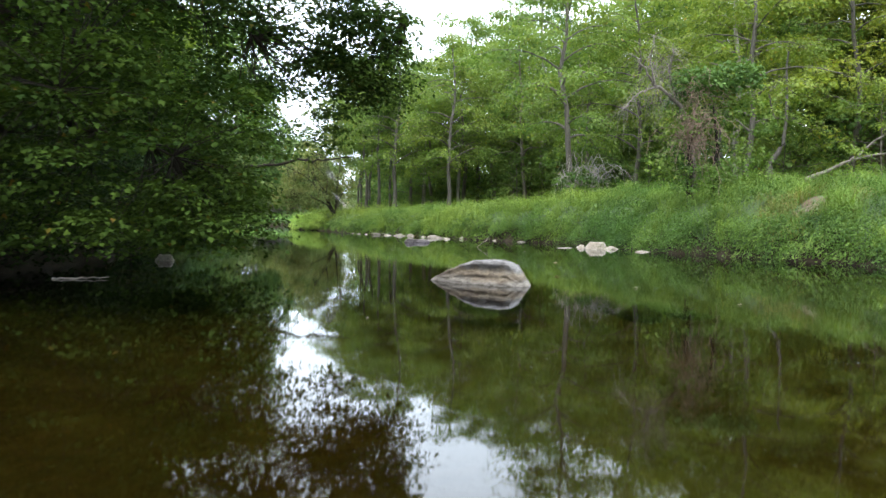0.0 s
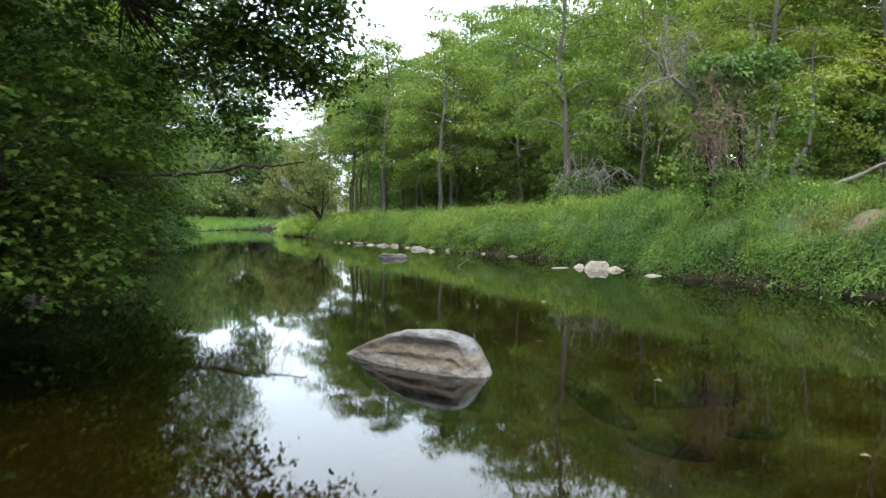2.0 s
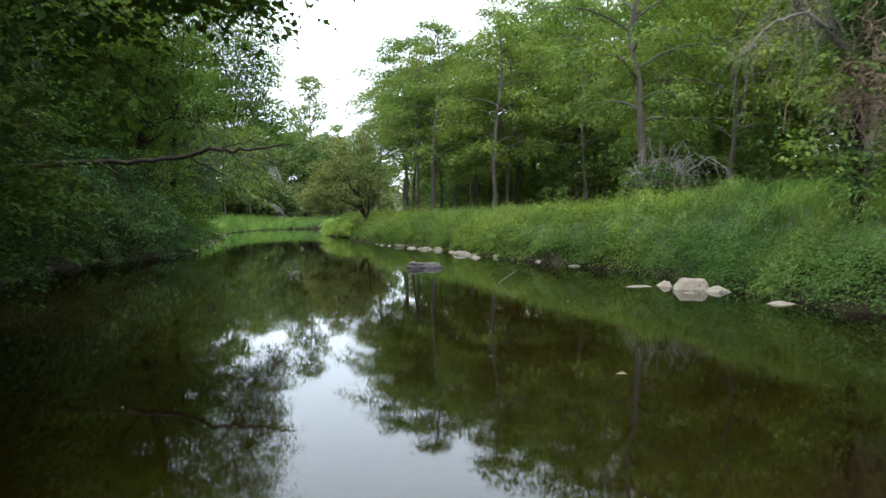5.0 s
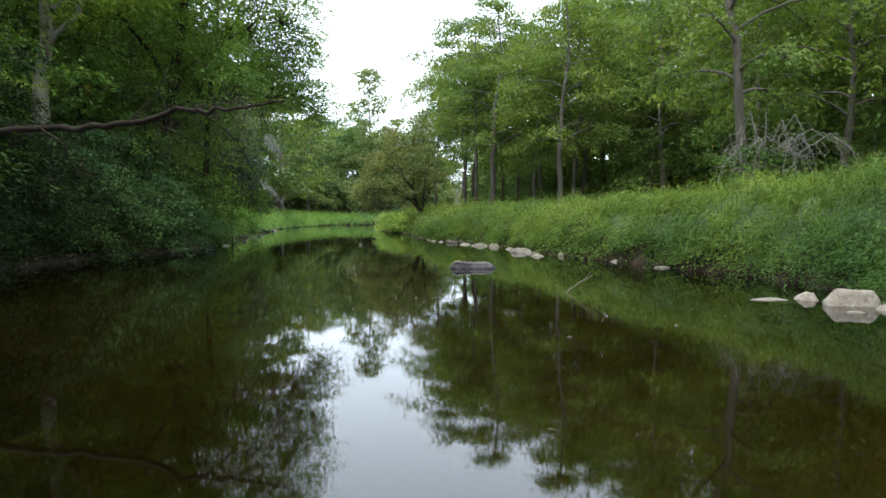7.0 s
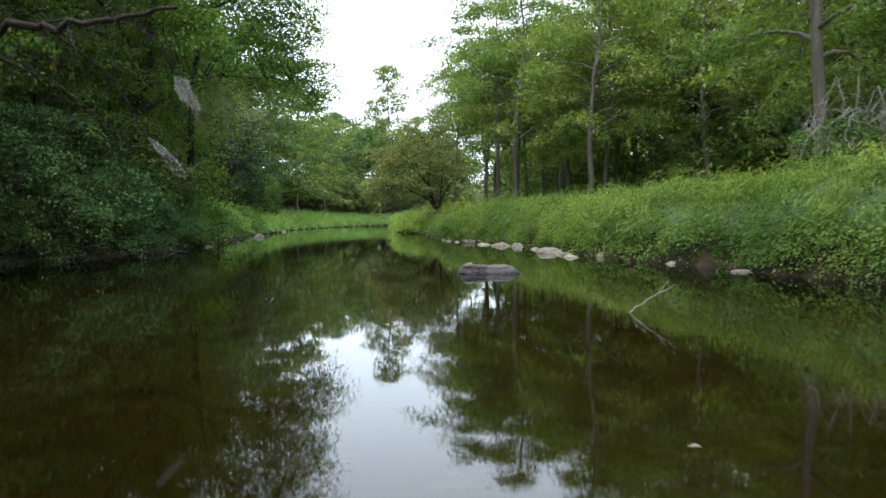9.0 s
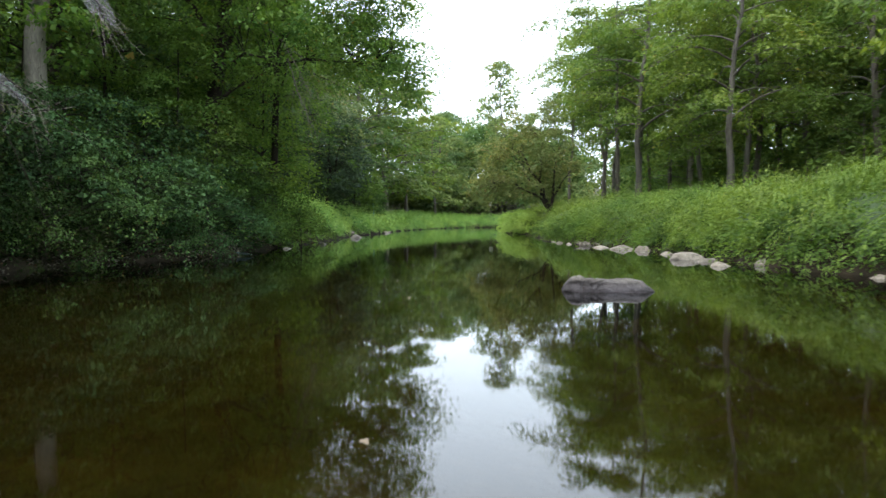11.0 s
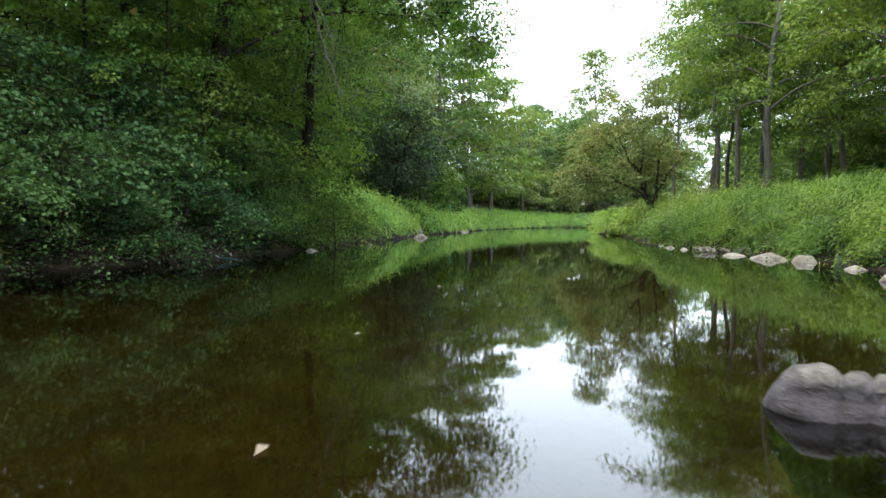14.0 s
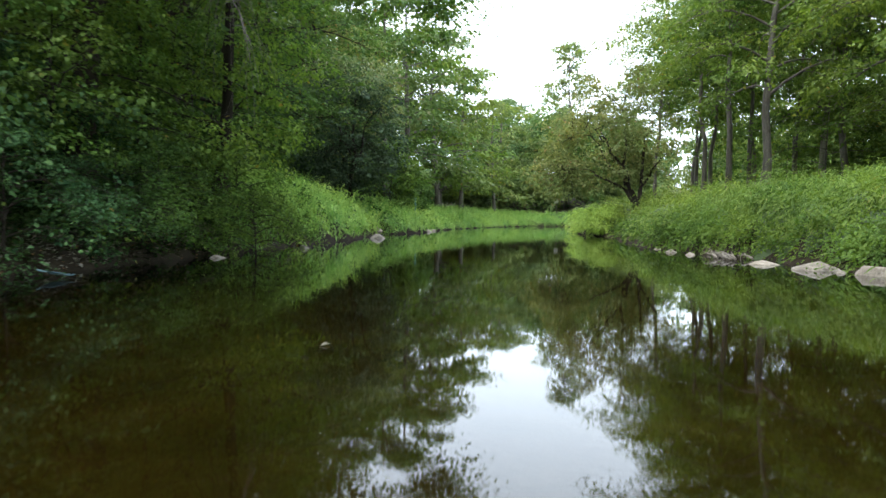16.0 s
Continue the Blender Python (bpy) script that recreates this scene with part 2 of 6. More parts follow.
LEAF_TALL = leafy("leaf_walnut_green", (0.052, 0.1, 0.024), (0.152, 0.22, 0.056), (0.24, 0.2, 0.06), odd_at=0.98, thin=0.42, vary=0.3)
LEAF_YELLOW = leafy("leaf_yellow_green", (0.09, 0.138, 0.03), (0.24, 0.29, 0.068), (0.3, 0.23, 0.05), odd_at=0.98, thin=0.46, vary=0.3)
LEAF_DARK = leafy("leaf_dark_green", (0.028, 0.064, 0.02), (0.09, 0.158, 0.045), (0.16, 0.13, 0.035), odd_at=0.98, thin=0.32, vary=0.3, sheen=0.1)
# shade at the left bank's foot is put into this near-black green
LEAF_DEEP_SHADE = leafy("leaf_deep_shade", (0.006, 0.016, 0.006), (0.022, 0.043, 0.013), (0.06, 0.045, 0.02), odd_at=0.98, thin=0.12, sheen=0.03)
LEAF_FAR = leafy("leaf_far_green", (0.048, 0.09, 0.038), (0.14, 0.2, 0.088), (0.19, 0.15, 0.075), odd_at=0.97, vary=0.3, span=(0.4, 0.8))
LEAF_GREY = leafy("leaf_grey_green", (0.024, 0.046, 0.03), (0.075, 0.112, 0.075), vary=0.3)
LEAF_PALE = leafy("leaf_pale_bush", (0.07, 0.105, 0.06), (0.18, 0.22, 0.14), (0.28, 0.29, 0.22), odd_at=0.9)
# maple green with the canopy's shade put into it
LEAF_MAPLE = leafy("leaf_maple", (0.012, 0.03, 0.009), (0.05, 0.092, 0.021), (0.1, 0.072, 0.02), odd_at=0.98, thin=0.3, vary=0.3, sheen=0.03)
LEAF_BROAD = leafy("leaf_broad", (0.05, 0.108, 0.028), (0.16, 0.25, 0.06), (0.24, 0.18, 0.04), odd_at=0.98, thin=0.44, vary=0.35, sheen=0.1)
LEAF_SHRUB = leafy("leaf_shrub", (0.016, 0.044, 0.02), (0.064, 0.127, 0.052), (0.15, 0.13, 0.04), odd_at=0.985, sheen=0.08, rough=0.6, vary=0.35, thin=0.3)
# half as dark: bank shade worked into the leaf colour
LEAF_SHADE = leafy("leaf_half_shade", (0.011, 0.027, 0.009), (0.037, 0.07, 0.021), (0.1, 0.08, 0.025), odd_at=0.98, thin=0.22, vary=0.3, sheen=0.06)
LEAF_BRONZE = leafy("leaf_bronze_willow", (0.075, 0.105, 0.04), (0.19, 0.22, 0.095), (0.2, 0.15, 0.08), odd_at=0.95, vary=0.35)
LEAF_WEED = leafy("leaf_weed", (0.028, 0.064, 0.018), (0.108, 0.182, 0.048), vary=0.25, sheen=0.1, span=(0.42, 0.78))


def silk_mat():
    """Fine silk, more see-through where the weave is thin."""
    m, nt, out = node_mat("caterpillar_silk")
    tc = nt.nodes.new("ShaderNodeTexCoord")
    weave = add(nt, "ShaderNodeTexNoise", Scale=5.0, Detail=6.0, Roughness=0.6)
    nt.links.new(tc.outputs["Object"], weave.inputs["Vector"])
    body = add(nt, "ShaderNodeBsdfPrincipled", Roughness=0.7)
    nt.links.new(ramp(nt, weave.outputs["Fac"], [(0.3, (0.3, 0.3, 0.31)), (0.7, (0.55, 0.55, 0.58))]), body.inputs["Base Color"])
    thin = nt.nodes.new("ShaderNodeBsdfTranslucent")
    thin.inputs[0].default_value = (0.4, 0.4, 0.42, 1)
    half = nt.nodes.new("ShaderNodeMixShader")
    nt.links.new(body.outputs[0], half.inputs[1])
    nt.links.new(thin.outputs[0], half.inputs[2])
    clear = nt.nodes.new("ShaderNodeBsdfTransparent")
    mx = nt.nodes.new("ShaderNodeMixShader")
    nt.links.new(ramp(nt, weave.outputs["Fac"], [(0.35, (0.08, 0.08, 0.08)), (0.65, (0.22, 0.22, 0.22))]), mx.inputs[0])
    nt.links.new(clear.outputs[0], mx.inputs[1])
    nt.links.new(half.outputs[0], mx.inputs[2])
    nt.links.new(mx.outputs[0], out.inputs[0])
    return m


SILK = silk_mat()
BLUE = textured("blue_tarp", [(0.3, (0.04, 0.10, 0.13)), (0.7, (0.10, 0.2, 0.24))], 6.0, rough=0.4)
WHITE_PAINT = textured("sign_white", [(0.3, (0.6, 0.6, 0.58)), (0.7, (0.75, 0.75, 0.73))], 3.0, rough=0.5, bump=0.05)
TEAL_PAINT = textured("post_teal", [(0.3, (0.05, 0.16, 0.13)), (0.7, (0.09, 0.22, 0.18))], 3.0, rough=0.5, bump=0.05)
LEAF_LITTER = leafy("leaf_litter_dry", (0.07, 0.06, 0.045), (0.2, 0.18, 0.15), (0.16, 0.08, 0.03), odd_at=0.9, thin=0.15)
# pale reed green, lightened further to stand in for open-sky light
LIT_REED_GRASS = leafy("lit_reed_grass_blade", (0.15, 0.27, 0.078), (0.32, 0.48, 0.175), (0.3, 0.31, 0.15), odd_at=0.985, vary=0.3)
GRASS = leafy("grass_blade", (0.056, 0.101, 0.022), (0.164, 0.238, 0.058), (0.22, 0.2, 0.09), odd_at=0.98, vary=0.22, span=(0.42, 0.8))
STRAW = leafy("dry_grass_blade", (0.09, 0.105, 0.035), (0.24, 0.22, 0.1), (0.22, 0.15, 0.07), odd_at=0.9, vary=0.4)


# ---------------------------------------------------------------- mesh helpers
def mesh_np(name, verts, quads=None, tris=None, material=None, smooth=False):
    me = bpy.data.meshes.new(name)
    loops, starts, n = [], [], 0
    for arr, k in ((quads, 4), (tris, 3)):
        if arr is not None and len(arr):
            loops.append(np.asarray(arr, dtype=np.int32).ravel())
            starts.append(n + np.arange(len(arr), dtype=np.int32) * k)
            n += len(arr) * k
    loops, starts = np.concatenate(loops), np.concatenate(starts)
    me.vertices.add(len(verts))
    me.vertices.foreach_set("co", np.asarray(verts, dtype=np.float32).ravel())
    me.loops.add(len(loops))
    me.loops.foreach_set("vertex_index", loops)
    me.polygons.add(len(starts))
    me.polygons.foreach_set("loop_start", starts)
    if material:
        me.materials.append(material)
    me.update(calc_edges=True)
    me.validate()
    if smooth:
        me.polygons.foreach_set("use_smooth", np.ones(len(starts), dtype=bool))
    return me


def part_mesh(name, me, parent, label=""):
    ob = new(name, me)
    ob.parent = parent
    return tagged(ob, label=label) if label else ob


def unit(v):
    return v / np.maximum(np.linalg.norm(v, axis=-1, keepdims=True), 1e-9)


class Tubes:
    """Tapered tubes gathered for one mesh."""

    def __init__(self):
        self.v, self.f, self.n = [], [], 0

    def add(self, pts, radii, k=6):
        pts = np.asarray(pts, float)
        d = unit(np.gradient(pts, axis=0))
        ref = np.where(np.abs(d[:, 2:3]) > 0.9, np.array([[1.0, 0, 0]]), np.array([[0, 0, 1.0]]))
        a = unit(np.cross(d, ref))
        b = np.cross(d, a)
        ang = np.arange(k) * 2 * np.pi / k
        r = np.asarray(radii, float)[:, None, None]
        ring = pts[:, None, :] + r * (np.cos(ang)[None, :, None] * a[:, None, :] + np.sin(ang)[None, :, None] * b[:, None, :])
        self.v.append(ring.reshape(-1, 3))
        m = len(pts)
        i, j = np.meshgrid(np.arange(m - 1), np.arange(k), indexing="ij")
        j2 = (j + 1) % k
        q = np.stack([i * k + j, i * k + j2, (i + 1) * k + j2, (i + 1) * k + j], -1).reshape(-1, 4) + self.n
        self.f.append(q)
        self.n += m * k

    def mesh(self, name, material):
        return mesh_np(name, np.concatenate(self.v), np.concatenate(self.f), None, material, True)


def leaf_mesh(name, centres, size, material, rng, wide=0.45, droop=0.35, up=0.8, small=False):
    """One small folded leaf at each centre."""
    n = len(centres)
    az = rng.uniform(0, 2 * np.pi, n)
    axis = np.stack([np.cos(az), np.sin(az), rng.normal(-droop, 0.3, n)], -1)
    axis = unit(axis)
    nor = rng.normal(0, 1 - up * 0.6, (n, 3))
    nor[:, 2] += up
    side = unit(np.cross(axis, nor))
    nor = np.cross(side, axis)
    L = (size * rng.uniform(0.6, 1.25, n))[:, None]
    w = wide * L
    sh = [(0, 0, 0), (0.45, 1.0, .10), (1.0, 0, -.12), (0.45, -1.0, .10)]
    fq = np.array([[0, 1, 2, 3]])
    if small:
        sh = [(0.1, 1.0, 0.05), (0.1, -1.0, 0.05), (1.0, 0, -.1)]
    k = len(sh)
    v = np.stack([centres + a * L * axis + b * w * side + c * L * nor for a, b, c in sh], 1).reshape(-1, 3)
    if small:
        return mesh_np(name, v, None, np.arange(n * 3).reshape(-1, 3), material)
    f = (fq[None] + (np.arange(n) * k)[:, None, None]).reshape(-1, 4)
    return mesh_np(name, v, f, None, material)


LEAF_SHAPES = {
    "small": ([(0.0, 0.9, 0.04), (0.0, -0.9, 0.04), (1.0, 0, -0.1)], None),
    "plain": ([(0, 0, 0), (0.45, 1.0, 0.1), (1.0, 0, -0.12), (0.45, -1.0, 0.1)], [[0, 1, 2, 3]]),
    "lobed": ([(0, 0, 0), (0.0, 0.5, 0.04), (0.42, 1.0, 0.12), (0.55, 0.45, 0.02), (1.0, 0, -0.12), (0.55, -0.45, 0.02), (0.42, -1.0, 0.12), (0.0, -0.5, 0.04)], [[0, 1, 2, 3], [0, 3, 4, 5], [0, 5, 6, 7]]),
}


def spray_mesh(name, hearts, radii, outs, per, size, material, rng, flat=0.5, wide=0.35, droop=0.5, sag=0.35, long=1.35, under=0.25, loose=0.35, shape="small", lift=0.55):
    """Leaves clothing uneven, drooping clumps; each leaf faces outwards from its clump, as on a real spray."""
    hearts, radii, outs = np.asarray(hearts, float), np.asarray(radii, float), np.asarray(outs, float)
    m = len(hearts)
    i = np.repeat(np.arange(m), rng.poisson(per, m))
    n = len(i)
    d = unit(rng.normal(0, 1, (n, 3)))
    turned = (d[:, 2] < 0) & (rng.uniform(0, 1, n) > under)
    d[turned, 2] *= -1
    p1, p2, p3 = rng.uniform(0, 6.283, (3, m))
    az = np.arctan2(d[:, 1], d[:, 0])
    uneven = 1 + 0.24 * np.sin(2 * az + p1[i]) + 0.2 * np.sin(3 * az + p2[i]) + 0.14 * np.sin(5 * az + p3[i] + 3 * d[:, 2])
    r = radii[i] * uneven * (1.06 - 0.5 * rng.uniform(0, 1, n) ** 2.2)
    along = (d[:, :2] * outs[i][:, :2]).sum(1)
    pos = d * r[:, None]
    pos[:, 2] *= flat
    pos[:, :2] += outs[i][:, :2] * ((long - 1) * along * r)[:, None]
    pos[:, 2] -= sag * np.maximum(along, 0) ** 1.5 * r
    pos += hearts[i]
    nor = d * np.array([1, 1, 1 / max(flat, 0.3)]) * 0.7
    nor[:, 2] += lift
    nor = unit(unit(nor) + rng.normal(0, loose, (n, 3)))
    axis = np.concatenate([d[:, :2] + 0.6 * outs[i][:, :2], np.full((n, 1), -droop)], 1) + rng.normal(0, 0.5, (n, 3))
    axis = unit(axis - nor * (axis * nor).sum(1)[:, None])
    side = np.cross(nor, axis)
    L = (size * rng.uniform(0.6, 1.3, n))[:, None]
    pts, faces = LEAF_SHAPES[shape]
    k = len(pts)
    v = np.stack([pos + a * L * axis + b * wide * L * side + c * L * nor for a, b, c in pts], 1).reshape(-1, 3)
    if faces is None:
        return mesh_np(name, v, None, np.arange(n * 3).reshape(-1, 3), material)
    f = (np.array(faces)[None] + (np.arange(n) * k)[:, None, None]).reshape(-1, 4)
    return mesh_np(name, v, f, None, material)


def grow(rng, height, clear=0.3, radius=3.5, trunk_r=0.22, limbs=16, subs=5, rise=0.7, lean=(0, 0), spread=0.55, profile=None, wobble=0.09, droop=0.0, side=None):
    """Wood and leaf places of one broadleaf tree, base at the origin."""
    wood, tubes2, centres, radii, outs, boughs = Tubes(), Tubes(), [], [], [], []
    m = 9
    t = np.linspace(0, 1, m)
    wob = np.cumsum(rng.normal(0, wobble, (m, 2)), 0) * (height / 15)
    wob -= wob[:1]
    trunk = np.stack([wob[:, 0] + lean[0] * t ** 1.5, wob[:, 1] + lean[1] * t ** 1.5, t * height * 0.93 - 0.25 * (t == 0)], -1)
    rr = trunk_r * (1 - 0.9 * t) ** 0.8
    rr[0] *= 1.45
    wood.add(trunk, rr, 8)
    for i in range(limbs):
        f = clear + (0.97 - clear) * ((i + rng.uniform(0, 0.8)) / limbs)
        base = np.array([np.interp(f, t, trunk[:, c]) for c in range(3)])
        az = i * 2.4 + rng.uniform(-0.5, 0.5)
        prof = profile(f) if profile else math.sin(math.pi * min(1, max(0.08, (f - clear) / (1 - clear) * 0.8 + 0.2))) ** 0.7
        d = np.array([math.cos(az), math.sin(az)])
        L = radius * prof * rng.uniform(0.75, 1.2)
        if side is not None:
            L *= 1 + 0.6 * float(d @ np.array(side))
        s = np.linspace(0, 1, 6)
        up = rise * rng.uniform(0.5, 1.3)
        bend = rng.normal(0, 0.15, 2)
        limb = np.stack([base[0] + L * s * d[0] + bend[0] * L * s ** 2, base[1] + L * s * d[1] + bend[1] * L * s ** 2,
                         base[2] + L * (up * s - (0.35 + droop) * s ** 2)], -1)
        r0 = max(0.02, np.interp(f, t, rr) * 0.5)
        bough = Tubes()
        bough.add(limb, r0 * (1 - 0.85 * s), 5)
        boughs.append(bough)
        for j in range(subs):
            g = rng.uniform(0.3, 1.0)
            b2 = np.array([np.interp(g, s, limb[:, c]) for c in range(3)])
            a2 = math.atan2(d[1], d[0]) + rng.uniform(-1.3, 1.3)
            l2 = L * rng.uniform(0.25, 0.5)
            s2 = np.linspace(0, 1, 4)
            tw = np.stack([b2[0] + l2 * s2 * math.cos(a2), b2[1] + l2 * s2 * math.sin(a2), b2[2] + l2 * (rng.uniform(-0.1, 0.6) * s2 - (0.3 + droop) * s2 ** 2)], -1)
            tubes2.add(tw, r0 * 0.3 * (1 - 0.8 * s2), 3)
            for q in (0.45, 1.0):
                centres.append(tw[0] * (1 - q) + tw[-1] * q)
                radii.append(spread * rng.uniform(0.6, 1.35))
                outs.append((math.cos(a2), math.sin(a2), 0.0))
    return wood, boughs, tubes2, np.array(centres), np.array(radii), np.array(outs)


def tree(name, label, seed, bark, leaf, leaf_size, category="tree", wide=0.4, group="", leaf_shape="small", per=40, flat=0.5, under=0.25, **shape):
    rng = np.random.default_rng(seed)
    root = tagged(new(name), label, category, group)
    wood, boughs, twigs, c, r, o = grow(rng, **shape)
    part_mesh("trunk", wood.mesh("trunk", bark), root)
    for bough in boughs:
        if category == "tree":
            part_mesh("limb", bough.mesh("limb", bark), root)
        else:
            twigs.v.append(bough.v[0])
            twigs.f.append(bough.f[0] + twigs.n)
            twigs.n += bough.n
    tagged(part_mesh("brushwood", twigs.mesh("brushwood", bark), root), kind="stuff")
    tagged(part_mesh("crown", spray_mesh("crown", c, r, o, per, leaf_size, leaf, rng, flat=flat, wide=wide, under=under, shape=leaf_shape), root), kind="stuff")
    return root


def lumps(rng, lobes, spread, shell=0.55):
    """Clumps in the outer part of lobes (centre, radii, clumps): their places, sizes and ways outward."""
    hearts, outs = [], []
    for (cx, cy, cz), (rx, ry, rz), n in lobes:
        d = unit(rng.normal(0, 1, (n, 3)))
        r = shell + (1 - shell) * rng.uniform(0, 1, n)[:, None] ** 0.6
        hearts.append(np.array([cx, cy, cz]) + d * r * (rx, ry, rz))
        outs.append(unit(d * np.array([1, 1, 0.01])) * (1, 1, 0))
    hearts = np.concatenate(hearts)
    return hearts, spread * rng.uniform(0.6, 1.4, len(hearts)), np.concatenate(outs)


def bough_to(rng, a, b, r0, sag=0.15, m=7):
    """A wavering limb from a to b."""
    s = np.linspace(0, 1, m)[:, None]
    a, b = np.array(a, float), np.array(b, float)
    L = np.linalg.norm(b - a)
    p = a + (b - a) * s + np.array([0, 0, 1.0]) * sag * L * 4 * s * (1 - s)
    p[1:-1] += rng.normal(0, 0.04 * L, (m - 2, 3))
    return p, r0 * (1 - 0.85 * s[:, 0])


def sized(x, y, z, turn=0, size=1.0, high=None):
    return pose(x, y, z, 0, 0, turn) @ Matrix.Diagonal((size, size, high or size, 1))


# ---------------------------------------------------------------- the lie of the land
RIGHT_SHORE = [(-200, 40), (-60, 16), (-10, 11), (0, 10), (14.5, 8.2), (16, 7.4), (18, 6.6), (20, 5.6), (24.8, 5.0), (27, 3.7), (30.5, 1.9), (32, 0.6), (35, -0.6), (39, -2.4), (43, -5.0), (46, -7.0), (55.7, -10.4), (58.5, -11.6), (64, -14.6), (72, -17.4), (82, -19.6), (92, -20.6), (98, -19), (102, -13), (106, -3), (110, 12), (120, 45), (300, 700)]
LEFT_SHORE = [(-200, 20), (-60, -4), (-10, -7), (0, -7), (8, -6.6), (14, -7.2), (20, -9.4), (26, -11.6), (31, -11.6), (34, -12.4), (39.5, -14.6), (46.5, -17.6), (53, -20.7), (60, -22.4), (65, -24.6), (74, -28), (84, -30.4), (95, -32.6), (104, -33), (110, -30.5), (115, -24), (119, -12), (124, 8), (138, 60), (300, 800)]


def bend(table, y):
    ys, xs = zip(*table)
    e = 1.2
    return (np.interp(y - e, ys, xs) + np.interp(y, ys, xs) + np.interp(y + e, ys, xs)) / 3


def wave(x, y, s, seed=0.0):
    """A cheap smooth unevenness, about -1 to 1."""
    return (np.sin(x * s * 1.3 + seed) * np.cos(y * s * 1.1 + 1.7 * seed) + 0.6 * np.sin(x * s * 2.9 - y * s * 2.3 + seed) + 0.4 * np.cos(y * s * 5.1 + x * s * 3.7 + seed)) / 2


BARE = (9.0, 16.7, 0.6)   # the patch of bare earth


def billow(x, y, s, seed=0.0):
    """Rounded heaps with narrow clefts between them, 0 to about 1."""
    return np.clip(np.abs(wave(x, y, s, seed)) * 1.5, 0, 1.2)


def land(x, y):
    """Height of the ground at plan points, water level 0."""
    x, y = np.asarray(x, float), np.asarray(y, float)
    dr = (x - bend(RIGHT_SHORE, y)) * 0.9 + 0.25 * wave(x, y, 0.9)
    dl = (bend(LEFT_SHORE, y) - x) * 0.9 + 0.25 * wave(x, y, 0.8, 2)
    bed = -0.12 - 0.45 * np.clip(np.minimum(-dr, -dl) / 3, 0, 1) + 0.05 * wave(x, y, 1.7, 1)
    far = np.clip((y - 48) / 25, 0, 1)
    r_bank = np.interp(dr, [-0.4, 0, 0.3, 1.0, 2.2, 3.6, 5.5, 9, 14, 20, 5000], [-0.2, -0.06, 0.4, 1.0, 1.42, 1.5, 1.5, 1.48, 1.5, 1.7, 1.7])
    r_hill = np.interp(dr, [0, 13, 21, 35, 60, 110, 300, 5000], [0, 0, 2.0, 8.5, 22, 38, 48, 60])
    r_bank = r_bank * (1 + np.interp(y, [8, 17, 21, 25, 29, 34, 39, 50, 56], [0.0, 0.0, 0.12, 0.2, 0.08, -0.08, -0.17, -0.15, -0.05]) * np.clip(r_bank, 0, 1) * np.interp(dr, [0, 3.5, 8], [1, 1, 0.35]))
    right = r_bank + r_hill * (1 - 0.92 * far)
    l_bank = np.interp(dl, [-0.4, 0, 0.3, 0.8, 1.8, 4, 8, 14, 5000], [-0.2, -0.06, 0.3, 0.6, 0.95, 1.3, 1.6, 2.2, 2.2])
    l_hill = np.interp(dl, [0, 6, 15, 30, 60, 110, 300, 5000], [0, 0, 2.0, 7.5, 16, 28, 40, 60])
    l_far = np.interp(dl, [0, 14, 30, 60, 110, 300, 5000], [0, 0, 2, 4.5, 7, 9, 11])
    lf = np.clip((y - 36) / 14, 0, 1)
    l_bank = l_bank * (1 + np.interp(y, [34, 40, 48, 58, 72], [0, 0.6, 0.55, 0.25, 0]))
    over = np.clip((y - 100) / 12, 0, 1) * np.clip((x + 40) / 8, 0, 1)
    left = l_bank + (l_hill * (1 - lf) + l_far * lf) * (1 - 0.93 * over)
    z = np.where(dr > -0.4, right, np.where(dl > -0.4, left, bed))
    z = np.where((dr <= -0.4) & (dl <= -0.4), np.maximum(bed, -0.6), z)
    rough = np.clip(np.maximum(dr, dl) / 3, 0, 1)
    heaps = np.clip(dr / 1.2, 0, 1) * np.clip((9 - dr) / 3, 0, 1) * (0.34 * billow(x, y, 1.15, 7) - 0.14) * np.clip(np.hypot(x - BARE[0], y - BARE[1]) / 1.4, 0, 1)
    return z + rough * (0.12 * wave(x, y, 0.8, 3) + 0.05 * wave(x, y, 2.2, 4)) + heaps


def shore_dist(x, y):
    return (x - bend(RIGHT_SHORE, y)) * 0.9, (bend(LEFT_SHORE, y) - x) * 0.9


